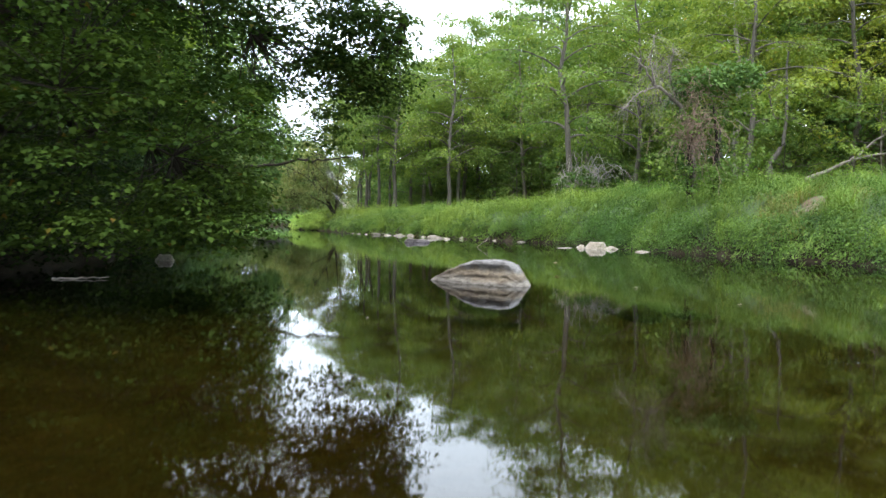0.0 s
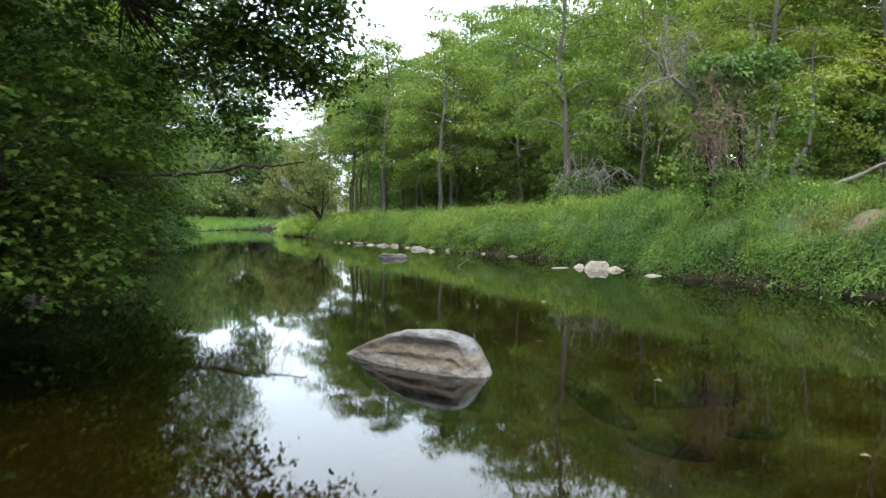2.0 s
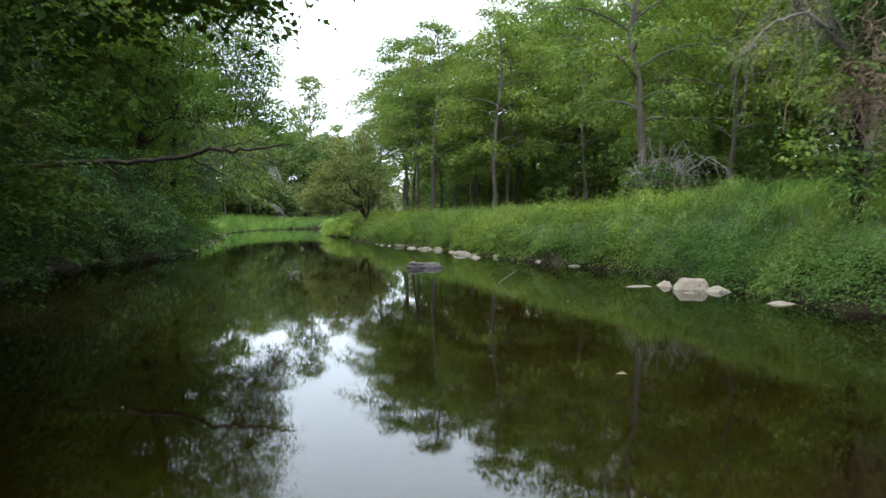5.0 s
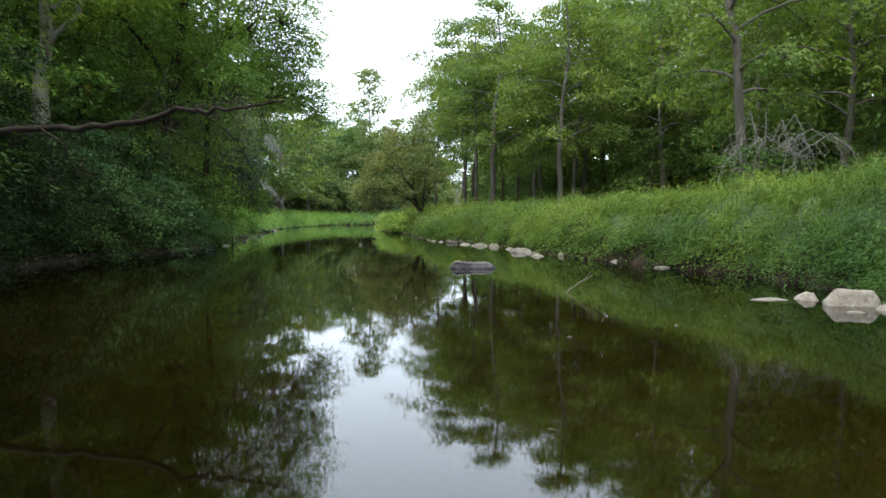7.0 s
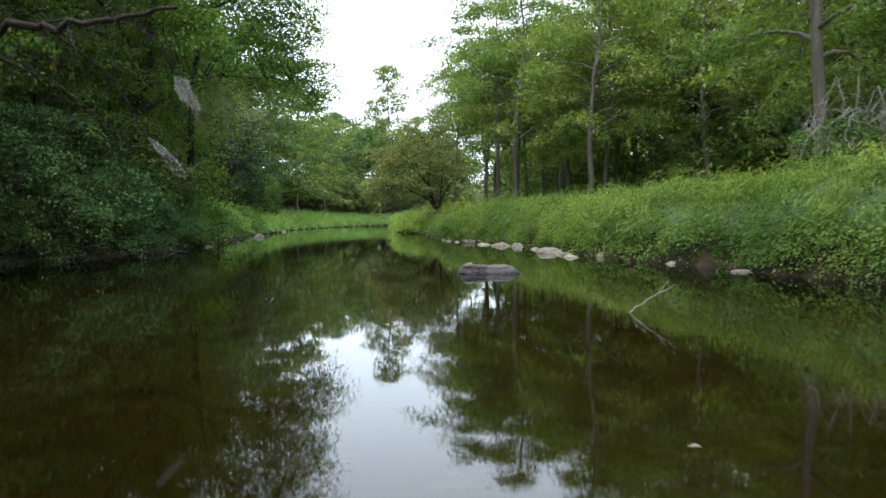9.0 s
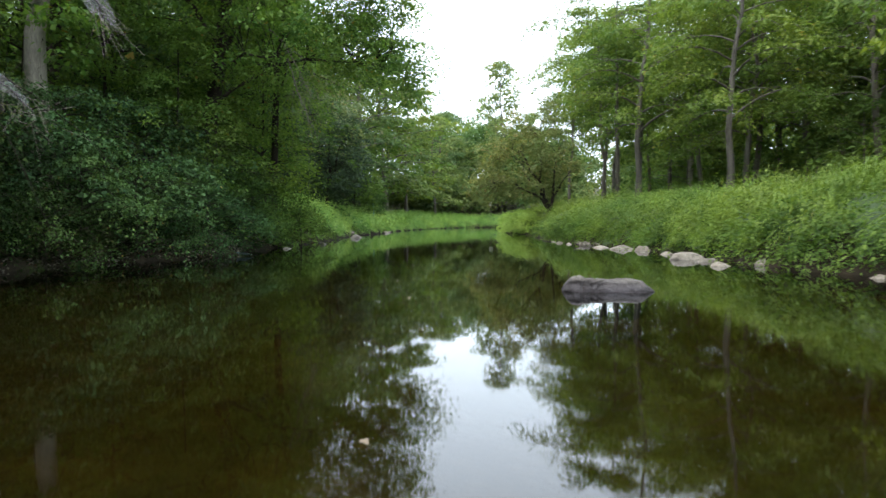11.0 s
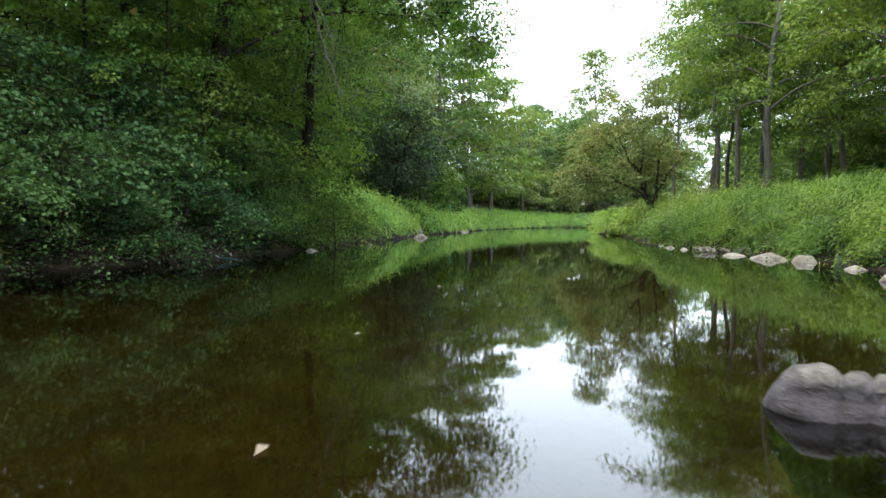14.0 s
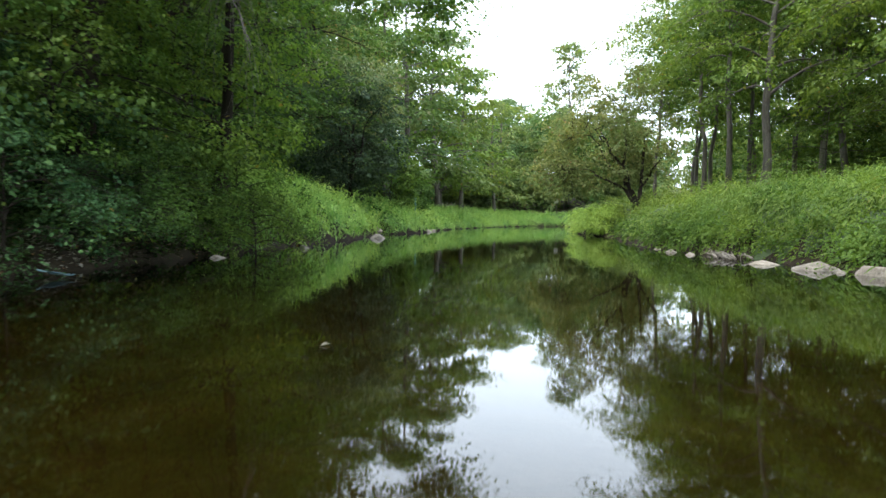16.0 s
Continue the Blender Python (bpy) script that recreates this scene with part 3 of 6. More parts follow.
def build_ground():
    gx = np.concatenate([[-3000, -1500, -700, -350, -200, -140, -100, -75, -60], np.arange(-50, 36, 0.45), [38, 42, 48, 56, 68, 85, 110, 150, 220, 360, 700, 1500, 3000]])
    gy = np.concatenate([[-3000, -1500, -600, -250, -120, -70, -40, -25], np.arange(-16, 118, 0.6), [121, 126, 134, 146, 165, 200, 260, 400, 700, 1500, 3000]])
    X, Y = np.meshgrid(gx, gy, indexing="ij")
    Z = land(X, Y)
    nx, ny = len(gx), len(gy)
    v = np.stack([X, Y, Z], -1).reshape(-1, 3)
    i, j = np.meshgrid(np.arange(nx - 1), np.arange(ny - 1), indexing="ij")
    q = np.stack([i * ny + j, (i + 1) * ny + j, (i + 1) * ny + j + 1, i * ny + j + 1], -1).reshape(-1, 4)
    me = mesh_np("ground", v, q, None, SILT, True)
    for m in (LITTER, TURF, MUD):
        me.materials.append(m)
    cx, cy = X[:-1, :-1].ravel() + 0.2, Y[:-1, :-1].ravel() + 0.3
    dr, dl = shore_dist(cx, cy)
    edge = 0.5 * wave(cx, cy, 0.7, 5)
    idx = np.zeros(len(q), dtype=np.int32)
    idx[(dr > 0) | (dl > 0)] = 1
    idx[(dr > 0) & (dr < 10 + 2 * edge)] = 2
    idx[(dl > 0) & (((dl < 9 + 2 * edge) & (cy > 36)) | (cy > 400))] = 2
    idx[((dr > -0.5) & (dr < 0.4 + 0.3 * edge)) | ((dl > -0.5) & (dl < 0.6 + 0.3 * edge))] = 3
    me.polygons.foreach_set("material_index", idx)
    return tagged(new("ground", me), "creek valley ground with banks, silt bed and forest floor", "ground", kind="structure")


build_ground()
wx = np.array([[-70, -60, 0], [60, -60, 0], [60, 160, 0], [-70, 160, 0]], float)
tagged(new("water", mesh_np("water", wx, [[0, 1, 2, 3]], None, WATER)), "still dark olive creek water with mirror reflections", "water", kind="structure")


# ---------------------------------------------------------------- stones
def loft_stone(name, label, stations, material, seed, rings=44, around=36, rough=0.03, strata=0.02, ledge=0.0, box=0.7, cracks=()):
    """A stone from stations along its length: (along, half width, top height, lean of the top along the length)."""
    st = np.array(stations, float)
    u = np.linspace(st[0, 0], st[-1, 0], rings)
    w, h, ln = (np.interp(u, st[:, 0], st[:, c]) for c in (1, 2, 3))
    th = np.arange(around) * 2 * np.pi / around
    ct, sn = np.cos(th), np.sin(th)
    cy = np.sign(ct) * np.abs(ct) ** box
    cz = np.where(sn > 0, np.abs(sn) ** (box + 0.05), -0.9 * np.abs(sn) ** 0.9)
    v = np.zeros((rings, around, 3))
    for i in range(rings):
        zz = np.where(cz > 0, cz * h[i], cz * 0.42 * min(1.0, w[i] / w.max()) ** 1.5)
        v[i, :, 0] = u[i] + ln[i] * np.maximum(cz, 0)
        v[i, :, 1] = cy * w[i] * (1 - 0.12 * np.maximum(cz, 0))
        v[i, :, 2] = zz
        # a hollow band below the top slab, and a skirt spreading at the waterline
        front = np.where(ct < 0, 1.0, 0.3) * np.where(cz > 0, 1.0, 0.0)
        lv = zz - 0.022 * noise.noise(Vector((u[i] * 2.5, seed, 0)))
        top = st[:, 2].max() / 0.33
        deep = min(1.0, max(0.0, (h[i] - 0.1 * top) / (0.16 * top)))
        band = deep * ((0.9 + 0.7 * noise.noise(Vector((u[i] * 4, 0, seed)))) * np.exp(-((lv - 0.165 * top) / (0.05 * top)) ** 2) - 0.4 * np.exp(-((lv - 0.265 * top) / (0.03 * top)) ** 2)) - 0.7 * np.exp(-((lv - 0.03 * top) / (0.05 * top)) ** 2)
        v[i, :, 1] -= np.sign(cy) * ledge * w[i] * front * band
    flat = v.reshape(-1, 3)
    for k in range(len(flat)):
        p = Vector(flat[k])
        o = Vector((seed * 3.1, seed * 1.7, 0))
        n1 = noise.noise(p * 3.2 + o)
        n2 = noise.noise(Vector((p.x * 3, p.y * 3, p.z * 16 + p.x * 2)) + o)
        n3 = noise.noise(p * 14 + o) + 0.9 - 2.2 * abs(noise.noise(p * 7 + o))
        r = Vector((0.2 * p.x, p.y, max(p.z, 0) + 0.05))
        r.normalize()
        for at, slope in cracks:
            gap = (p.x - at - slope * p.y + 0.02 * n1) / 0.014
            p -= r * 0.026 * math.exp(-gap * gap) * (p.z > 0.0)
        body = min(1.0, 6 * max(0.0, h[k // around]))
        flat[k] = np.array(p + r * body * (rough * n1 + strata * n2 + rough * 0.3 * n3))
    i, j = np.meshgrid(np.arange(rings - 1), np.arange(around), indexing="ij")
    j2 = (j + 1) % around
    q = np.stack([i * around + j, i * around + j2, (i + 1) * around + j2, (i + 1) * around + j], -1).reshape(-1, 4)
    n = len(flat)
    flat = np.concatenate([flat, v[0].mean(0)[None], v[-1].mean(0)[None]])
    a = np.arange(around)
    t1 = np.stack([np.full(around, n), (a + 1) % around, a], -1)
    t2 = np.stack([np.full(around, n + 1), (rings - 1) * around + a, (rings - 1) * around + (a + 1) % around], -1)
    return tagged(new(name, mesh_np(name, flat, q, np.concatenate([t1, t2]), material, True)), label, "rock")


def crag(name, label, stations, section, material, seed, rings=170, around=120):
    """A rock lofted from one cross-section (across, up) scaled at stations along it: (along, back width, front width, height, hollow)."""
    st = np.array(stations, float)
    u = np.linspace(0, 1, rings)
    u = st[0, 0] + (st[-1, 0] - st[0, 0]) * (0.5 - 0.5 * np.cos(np.pi * u)) * 0.6 + 0.4 * (st[-1, 0] - st[0, 0]) * u
    wb, wf, h, hol = (np.interp(u, st[:, 0], st[:, c]) for c in (1, 2, 3, 4))
    sec = np.array(section, float)
    seg = np.concatenate([[0], np.cumsum(np.linalg.norm(np.diff(sec[:, :2], axis=0), axis=1))])
    q = np.linspace(0, seg[-1], around)
    sy, sz, sh = (np.interp(q, seg, sec[:, c]) for c in range(3))
    ker = np.array([1, 2, 3, 2, 1]) / 9
    for arr in (sy, sz, sh):
        arr[2:-2] = np.convolve(arr, ker, "valid")
    v = np.zeros((rings, around, 3))
    o = Vector((seed * 3.1, seed * 1.7, 0.4))
    for i in range(rings):
        w = np.where(sy > 0, wb[i], wf[i])
        bite = np.interp(q + 0.12 * noise.noise(Vector((u[i] * 2.6, seed, 1.0))), q, sh) * hol[i] * (1 + 0.7 * noise.noise(Vector((u[i] * 6, seed, 5.0))))
        y = sy * w + bite * wf[i]
        z = np.where(sz > 0, sz * h[i], sz * 0.4 * min(1.0, 3 * h[i] + 0.15))
        for j in range(around):
            p = Vector((u[i], y[j], z[j]))
            tilt = p.z + 0.10 * p.x + 0.25 * p.y
            bed = noise.noise(Vector((p.x * 2.2, p.y * 2.2, tilt * 26)) + o)
            fold = 1 - 2.2 * abs(noise.noise(Vector((p.x * 4.5 - p.z * 4, p.y * 3, tilt * 11)) + o))
            lump = noise.noise(p * 3.1 + o)
            grit = noise.noise(p * 19 + o)
            mid = bite[j]
            n = Vector((0.1, 1.0 if sy[j] > 0 else -1.0, 0.0 if sz[j] < 0.75 else 2.2))
            n.normalize()
            body = min(1.0, 5 * h[i])
            p += n * body * (0.02 * lump + 0.008 * grit + 0.016 * bed + 0.055 * mid * fold)
            v[i, j] = p
    i, j = np.meshgrid(np.arange(rings - 1), np.arange(around - 1), indexing="ij")
    f = np.stack([i * around + j, (i + 1) * around + j, (i + 1) * around + j + 1, i * around + j + 1], -1).reshape(-1, 4)
    return tagged(new(name, mesh_np(name, v.reshape(-1, 3), f, None, material, True)), label, "rock")


# back foot, crest, slab edge, hollow below it, bulge, lip, front foot; third: how far the hollow bites
BOULDER_SECTION = [(0.8, -1.0, 0), (1.0, -0.1, 0), (0.98, 0.2, 0), (0.85, 0.6, 0), (0.55, 0.9, 0), (0.15, 1.0, 0), (-0.2, 0.98, 0), (-0.42, 0.9, 0), (-0.5, 0.8, 0.0), (-0.52, 0.72, 0.5), (-0.58, 0.6, 0.6), (-0.72, 0.48, 0.2), (-0.8, 0.4, 0.15), (-0.86, 0.32, 0.6), (-0.94, 0.22, 0.3), (-1.0, 0.12, 0), (-1.04, 0.02, 0), (-1.02, -0.1, 0), (-0.85, -1.0, 0)]
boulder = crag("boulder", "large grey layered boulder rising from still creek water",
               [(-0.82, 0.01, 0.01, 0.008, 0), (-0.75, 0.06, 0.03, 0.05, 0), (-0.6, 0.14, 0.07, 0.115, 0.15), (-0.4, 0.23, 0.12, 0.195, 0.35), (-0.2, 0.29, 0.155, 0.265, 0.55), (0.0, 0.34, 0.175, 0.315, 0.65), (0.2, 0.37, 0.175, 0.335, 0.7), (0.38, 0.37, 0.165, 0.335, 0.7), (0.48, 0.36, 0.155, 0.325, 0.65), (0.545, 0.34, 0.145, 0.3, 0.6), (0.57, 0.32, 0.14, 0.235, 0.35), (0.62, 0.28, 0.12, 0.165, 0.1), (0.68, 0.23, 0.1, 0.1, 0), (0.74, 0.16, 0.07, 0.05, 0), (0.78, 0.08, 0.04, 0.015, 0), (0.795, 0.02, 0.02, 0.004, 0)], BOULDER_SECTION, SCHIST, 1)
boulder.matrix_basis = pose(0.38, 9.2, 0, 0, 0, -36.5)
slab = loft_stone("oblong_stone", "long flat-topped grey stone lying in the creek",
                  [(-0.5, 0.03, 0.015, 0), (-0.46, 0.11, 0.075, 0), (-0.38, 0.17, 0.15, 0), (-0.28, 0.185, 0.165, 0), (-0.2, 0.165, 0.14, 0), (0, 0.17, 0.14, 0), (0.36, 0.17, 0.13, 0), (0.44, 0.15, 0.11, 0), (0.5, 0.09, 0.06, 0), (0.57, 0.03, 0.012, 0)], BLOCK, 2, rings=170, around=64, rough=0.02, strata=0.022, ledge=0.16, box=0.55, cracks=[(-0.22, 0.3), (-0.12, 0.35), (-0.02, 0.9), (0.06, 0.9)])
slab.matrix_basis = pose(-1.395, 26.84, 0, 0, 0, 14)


def stone_mesh(seed, l, w, h):
    bm = bmesh.new()
    bmesh.ops.create_icosphere(bm, subdivisions=4, radius=1)
    rng = random.Random(seed)
    planes = [(Vector((rng.uniform(-1, 1), rng.uniform(-1, 1), rng.uniform(-0.2, 1))).normalized(), rng.uniform(0.5, 0.8)) for _ in range(10)]
    for vt in bm.verts:
        p = vt.co.copy()
        for nrm, k in planes:
            over = p.dot(nrm) - k
            if over > 0:
                p -= nrm * over * 0.85
        p *= 1 + 0.08 * noise.noise(p * 1.5 + Vector((seed, 0, 0))) + 0.05 * noise.noise(p * 5 + Vector((0, seed, 0))) + 0.02 * noise.noise(p * 13 + Vector((0, seed, 0)))
        vt.co = (p.x * l / 2, p.y * w / 2, p.z * h / 2)
    for fc in bm.faces:
        fc.smooth = True
    me = bpy.data.meshes.new("stone")
    bm.to_mesh(me)
    bm.free()
    return me


STONE_MESHES = [stone_mesh(s, 1, 0.75, 0.6) for s in range(6)]
for me in STONE_MESHES:
    me.materials.append(PALE_STONE)


def stone(i, x, y, l, h, turn, sink=0.35, label="tan-grey flattish stone at the water's edge", z=None):
    ob = new("shore_stone", STONE_MESHES[i % 6])
    base = float(land(x, y)) if z is None else z
    ob.matrix_basis = pose(x, y, max(base, -0.05) + h * (0.5 - sink), 0, 0, turn) @ Matrix.Diagonal((l, l, h / 0.6, 1))
    return tagged(ob, label, "stone", "stones along the shore")


SHORE_STONES = [
    # x, y, length, height, turn
    (3.7, 22.0, 0.66, 0.15, 10), (4.2, 22.1, 0.5, 0.3, 60), (4.62, 21.55, 0.74, 0.5, 20), (4.98, 21.1, 0.62, 0.26, -20), (4.4, 20.8, 0.4, 0.12, 5),
    (5.5, 19.3, 0.6, 0.16, 10), (2.9, 28.0, 0.4, 0.2, 0), (1.9, 30.0, 0.45, 0.2, 30),
    (-0.5, 33.4, 0.5, 0.22, 60), (-1.5, 36.2, 0.5, 0.2, 15), (0.5, 32.4, 0.4, 0.24, 80), (-0.2, 32.0, 0.42, 0.22, 20), (-0.95, 34.2, 0.8, 0.42, 35), (-0.5, 35.2, 0.3, 0.2, 80),
    (-2.3, 38.1, 0.5, 0.34, 0), (-2.7, 38.4, 0.26, 0.16, 50), (-3.0, 38.9, 0.75, 0.3, 20), (-3.75, 39.9, 0.6, 0.2, 15), (-2.2, 37.0, 0.3, 0.15, 70),
    (-4.5, 41.7, 0.4, 0.12, 0), (-4.85, 42.1, 0.5, 0.1, 40), (-5.4, 42.6, 0.34, 0.18, 60), (-6.0, 43.6, 0.34, 0.2, 10), (-6.6, 45.2, 0.3, 0.14, 10),
]
for k, (x, y, l, h, a) in enumerate(SHORE_STONES):
    stone(k, x, y, l, h, a)
for k, (x, y, l, h, a) in enumerate([(-14.0, 40.0, 0.4, 0.25, 0), (-17.7, 48.6, 0.7, 0.4, 20), (-20.7, 52.9, 0.6, 0.35, 50), (-23.2, 62.0, 0.6, 0.35, 0), (-24.4, 64.7, 0.6, 0.35, 0), (-12.7, 36.0, 0.45, 0.2, 0), (-5.9, 13.9, 0.42, 0.34, 30)]):
    stone(k + 2, x, y, l, h, a, label="grey stone below the grassy bank")


# ---------------------------------------------------------------- grass and weeds on the banks


def blades(name, label, xs, ys, tall, width, material, seed, tilt=0.85):
    rng = np.random.default_rng(seed)
    clear = (xs - BARE[0]) ** 2 + (ys - BARE[1]) ** 2 > BARE[2] ** 2 * (1 + 0.4 * wave(xs, ys, 3.0))
    xs, ys = xs[clear], ys[clear]
    n = len(xs)
    zs = land(xs, ys)
    mound = 0.3 + 0.8 * billow(xs, ys, 1.15, 7) + 0.3 * wave(xs, ys, 3.4, 8)
    h = tall * np.clip(mound, 0.2, 1.6) * rng.uniform(0.6, 1.25, n)
    az = 4 * wave(xs, ys, 0.9, 9) + rng.normal(0, 1.2, n)
    lean = h * tilt * rng.uniform(0.2, 1.3, n)
    dx, dy = np.cos(az) * lean, np.sin(az) * lean
    wz = az + rng.uniform(0.6, 2.4, n)
    w = width * rng.uniform(0.7, 1.4, n)
    sx, sy = np.cos(wz) * w / 2, np.sin(wz) * w / 2
    z0 = zs - 0.03
    v = np.stack([
        np.stack([xs - sx, ys - sy, z0], -1), np.stack([xs + sx, ys + sy, z0], -1),
        np.stack([xs + dx * 0.3 + sx, ys + dy * 0.3 + sy, z0 + h * 0.6], -1), np.stack([xs + dx * 0.3 - sx, ys + dy * 0.3 - sy, z0 + h * 0.6], -1),
        np.stack([xs + dx, ys + dy, z0 + h * (1 - 0.25 * tilt)], -1)], 1).reshape(-1, 3)
    b = np.arange(n) * 5
    q = np.stack([b, b + 1, b + 2, b + 3], -1)
    t = np.stack([b + 3, b + 2, b + 4], -1)
    return tagged(new(name, mesh_np(name, v, q, t, material)), label, "grass", kind="stuff")


def scatter(rng, n, y0, y1, d0, d1, side, gap=None):
    ys = rng.uniform(y0, y1, n)
    d = rng.uniform(d0, d1, n)
    if side > 0:
        xs = bend(RIGHT_SHORE, ys) + d / 0.9
    else:
        xs = bend(LEFT_SHORE, ys) - d / 0.9
    return xs, ys


rg = np.random.default_rng(11)
for nm, y0, y1, n, d1, wd in (("near", 2, 26, 22000, 9, 0.01), ("middle", 26, 46, 9000, 9, 0.014), ("far", 46, 80, 14000, 10, 0.028)):
    xs, ys = scatter(rg, n, y0, y1, 0.35, d1, 1)
    blades("bank_grass", "tall lush green grass covering the sloping bank", xs, ys, 0.4, wd, GRASS, 20 + y0)
xs, ys = scatter(rg, 34000, 37, 110, 0.0, 8, -1)
blades("bank_grass", "pale green reed grass on the low terrace", xs, ys, 0.95, 0.032, LIT_REED_GRASS, 31)


def herbs(name, label, xs, ys, tall, size, wide, material, seed, small=True, low=0.45):
    """Low leafy growth heaped in mounds: leaves mostly near the mounds' tops."""
    rng = np.random.default_rng(seed)
    clear = (xs - BARE[0]) ** 2 + (ys - BARE[1]) ** 2 > BARE[2] ** 2 * (1 + 0.4 * wave(xs, ys, 3.0))
    clear &= land(xs, ys) > -0.03
    xs, ys = xs[clear], ys[clear]
    dr, dl = shore_dist(xs, ys)
    edge = np.clip((np.maximum(dr, dl) + 1.1) / 1.3, 0.55, 1)
    mound = np.clip(0.2 + 0.75 * billow(xs, ys, 1.15, 7) + 0.45 * billow(xs, ys, 2.6, 8) + 0.15 * wave(xs, ys, 7.0, 14), 0.12, 1.6) * edge
    z = np.maximum(land(xs, ys), 0.0) + tall * mound * rng.uniform(0, 1, len(xs)) ** low
    c = np.stack([xs, ys, z], -1)
    return tagged(new(name, leaf_mesh(name, c, size, material, rng, wide=wide, droop=0.25, up=1.15, small=small)), label, "plants", kind="stuff")


# short of y 50 a darker leaf paints the shaded gaps between hummocks
for y0, y1, n, sz in ((4, 28, 30000, 0.065), (28, 50, 22000, 0.1), (50, 80, 30000, 0.2)):
    xs, ys = scatter(rg, n, y0, y1, -0.4, 8.5, 1)
    herbs("bank_herbs", "soft mounds of low green herbs on the bank", xs, ys, 0.36 if y0 < 50 else 0.6, sz, 0.2 if y0 < 50 else 0.14, LEAF_DARK if y0 < 50 else GRASS, 50 + y0)
xs, ys = scatter(rg, 52000, 4, 62, -0.5, 0.45, 1)
herbs("bank_weeds", "leafy weeds trailing over the waterline", xs, ys, 0.55, 0.085, 0.3, LEAF_WEED, 59, low=1.5)
xs, ys = scatter(rg, 30000, 37, 110, -0.5, 0.5, -1)
herbs("bank_weeds", "pale grass trailing over the foot of the terrace", xs, ys, 0.5, 0.13, 0.16, LIT_REED_GRASS, 58, low=1.4)
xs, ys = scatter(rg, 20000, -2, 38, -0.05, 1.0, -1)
herbs("shade_plants", "plants with shade-dark leaves trailing down the bank", xs, ys, 0.6, 0.1, 0.3, LEAF_DEEP_SHADE, 57, low=1.4)
xs, ys = scatter(rg, 64000, 36, 110, -0.4, 8, -1)
herbs("bank_herbs", "soft mounds of pale green herbs on the terrace", xs, ys, 0.78, 0.22, 0.14, LIT_REED_GRASS, 61)
xs = rg.uniform(-36, 16, 16000)
ys = np.interp(xs, [-36, -33, -30, -24, -12, 8, 30], [100, 106, 111, 115.4, 119.4, 124.4, 130]) + rg.uniform(0, 7, 16000)
herbs("bank_herbs", "soft mounds of pale green herbs beyond the bend", xs, ys, 0.8, 0.34, 0.16, LIT_REED_GRASS, 64)


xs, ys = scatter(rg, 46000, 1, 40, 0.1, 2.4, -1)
herbs("shade_plants", "leafy plants in shade-dark colour hanging over the bank", xs, ys, 0.75, 0.11, 0.3, LEAF_DEEP_SHADE, 62)
xs, ys = scatter(rg, 6000, 16, 42, -0.25, 0.45, -1)
herbs("leaf_litter", "pale dry leaves caught along the waterline", xs, ys, 0.12, 0.07, 0.4, LEAF_LITTER, 63, small=False)


def weeds(name, label, xs, ys, low, high, size, material, seed):
    rng = np.random.default_rng(seed)
    z = land(xs, ys) + rng.uniform(low, high, len(xs)) * (0.75 + 0.4 * wave(xs, ys, 1.3, 7))
    c = np.stack([xs, ys, z], -1)
    return tagged(new(name, leaf_mesh(name, c, size, material, rng, wide=0.4, droop=0.2, up=0.9)), label, "weeds", kind="stuff")


keep = lambda xs, ys, k: (wave(xs, ys, 0.8, 12) + 0.5 * wave(xs, ys, 2.1, 13)) > k
xs, ys = scatter(rg, 40000, 6, 50, 0.4, 4.5, 1)
s = keep(xs, ys, 0.15)
weeds("bank_weeds", "broad-leaved green weeds along the foot of the bank", xs[s], ys[s], 0.1, 0.5, 0.045, LEAF_WEED, 41)
xs, ys = scatter(rg, 9000, 36, 80, 0.0, 3, -1)
s = keep(xs, ys, 0.1)
weeds("bank_weeds", "broad-leaved green weeds along the foot of the bank", xs[s], ys[s], 0.1, 0.7, 0.16, LEAF_WEED, 42)


def clumps(name, label, xs, ys, leaves, size, wide, material, seed, big=1.0, loose=0.35):
    """Separate domes of leaves, tight above and open below, with dark gaps between them."""
    rng = np.random.default_rng(seed)
    ok = ((xs - BARE[0]) ** 2 + (ys - BARE[1]) ** 2 > (BARE[2] + 0.15) ** 2) & (land(xs, ys) > -0.05) & ((billow(xs, ys, 1.15, 7) > 0.22) | (big < 1.5))
    xs, ys = xs[ok], ys[ok]
    n = len(xs)
    r, h = big * rng.uniform(0.2, 0.5, n), (0.5 + 0.3 * big) * rng.uniform(0.15, 0.5, n)
    hearts = np.stack([xs, ys, np.maximum(land(xs, ys), 0.0) + h - 0.45 * r], -1)
    dr, dl = shore_dist(xs, ys)
    outs = np.stack([np.where(dr > dl, -1.0, 1.0), rng.normal(0, 0.4, n), np.zeros(n)], -1)
    return tagged(new(name, spray_mesh(name, hearts, r * 1.1, unit(outs), leaves, size, material, rng, flat=0.75, wide=wide, droop=0.6, sag=0.6, under=0.3, loose=loose, shape="plain")), label, "weeds", kind="stuff")


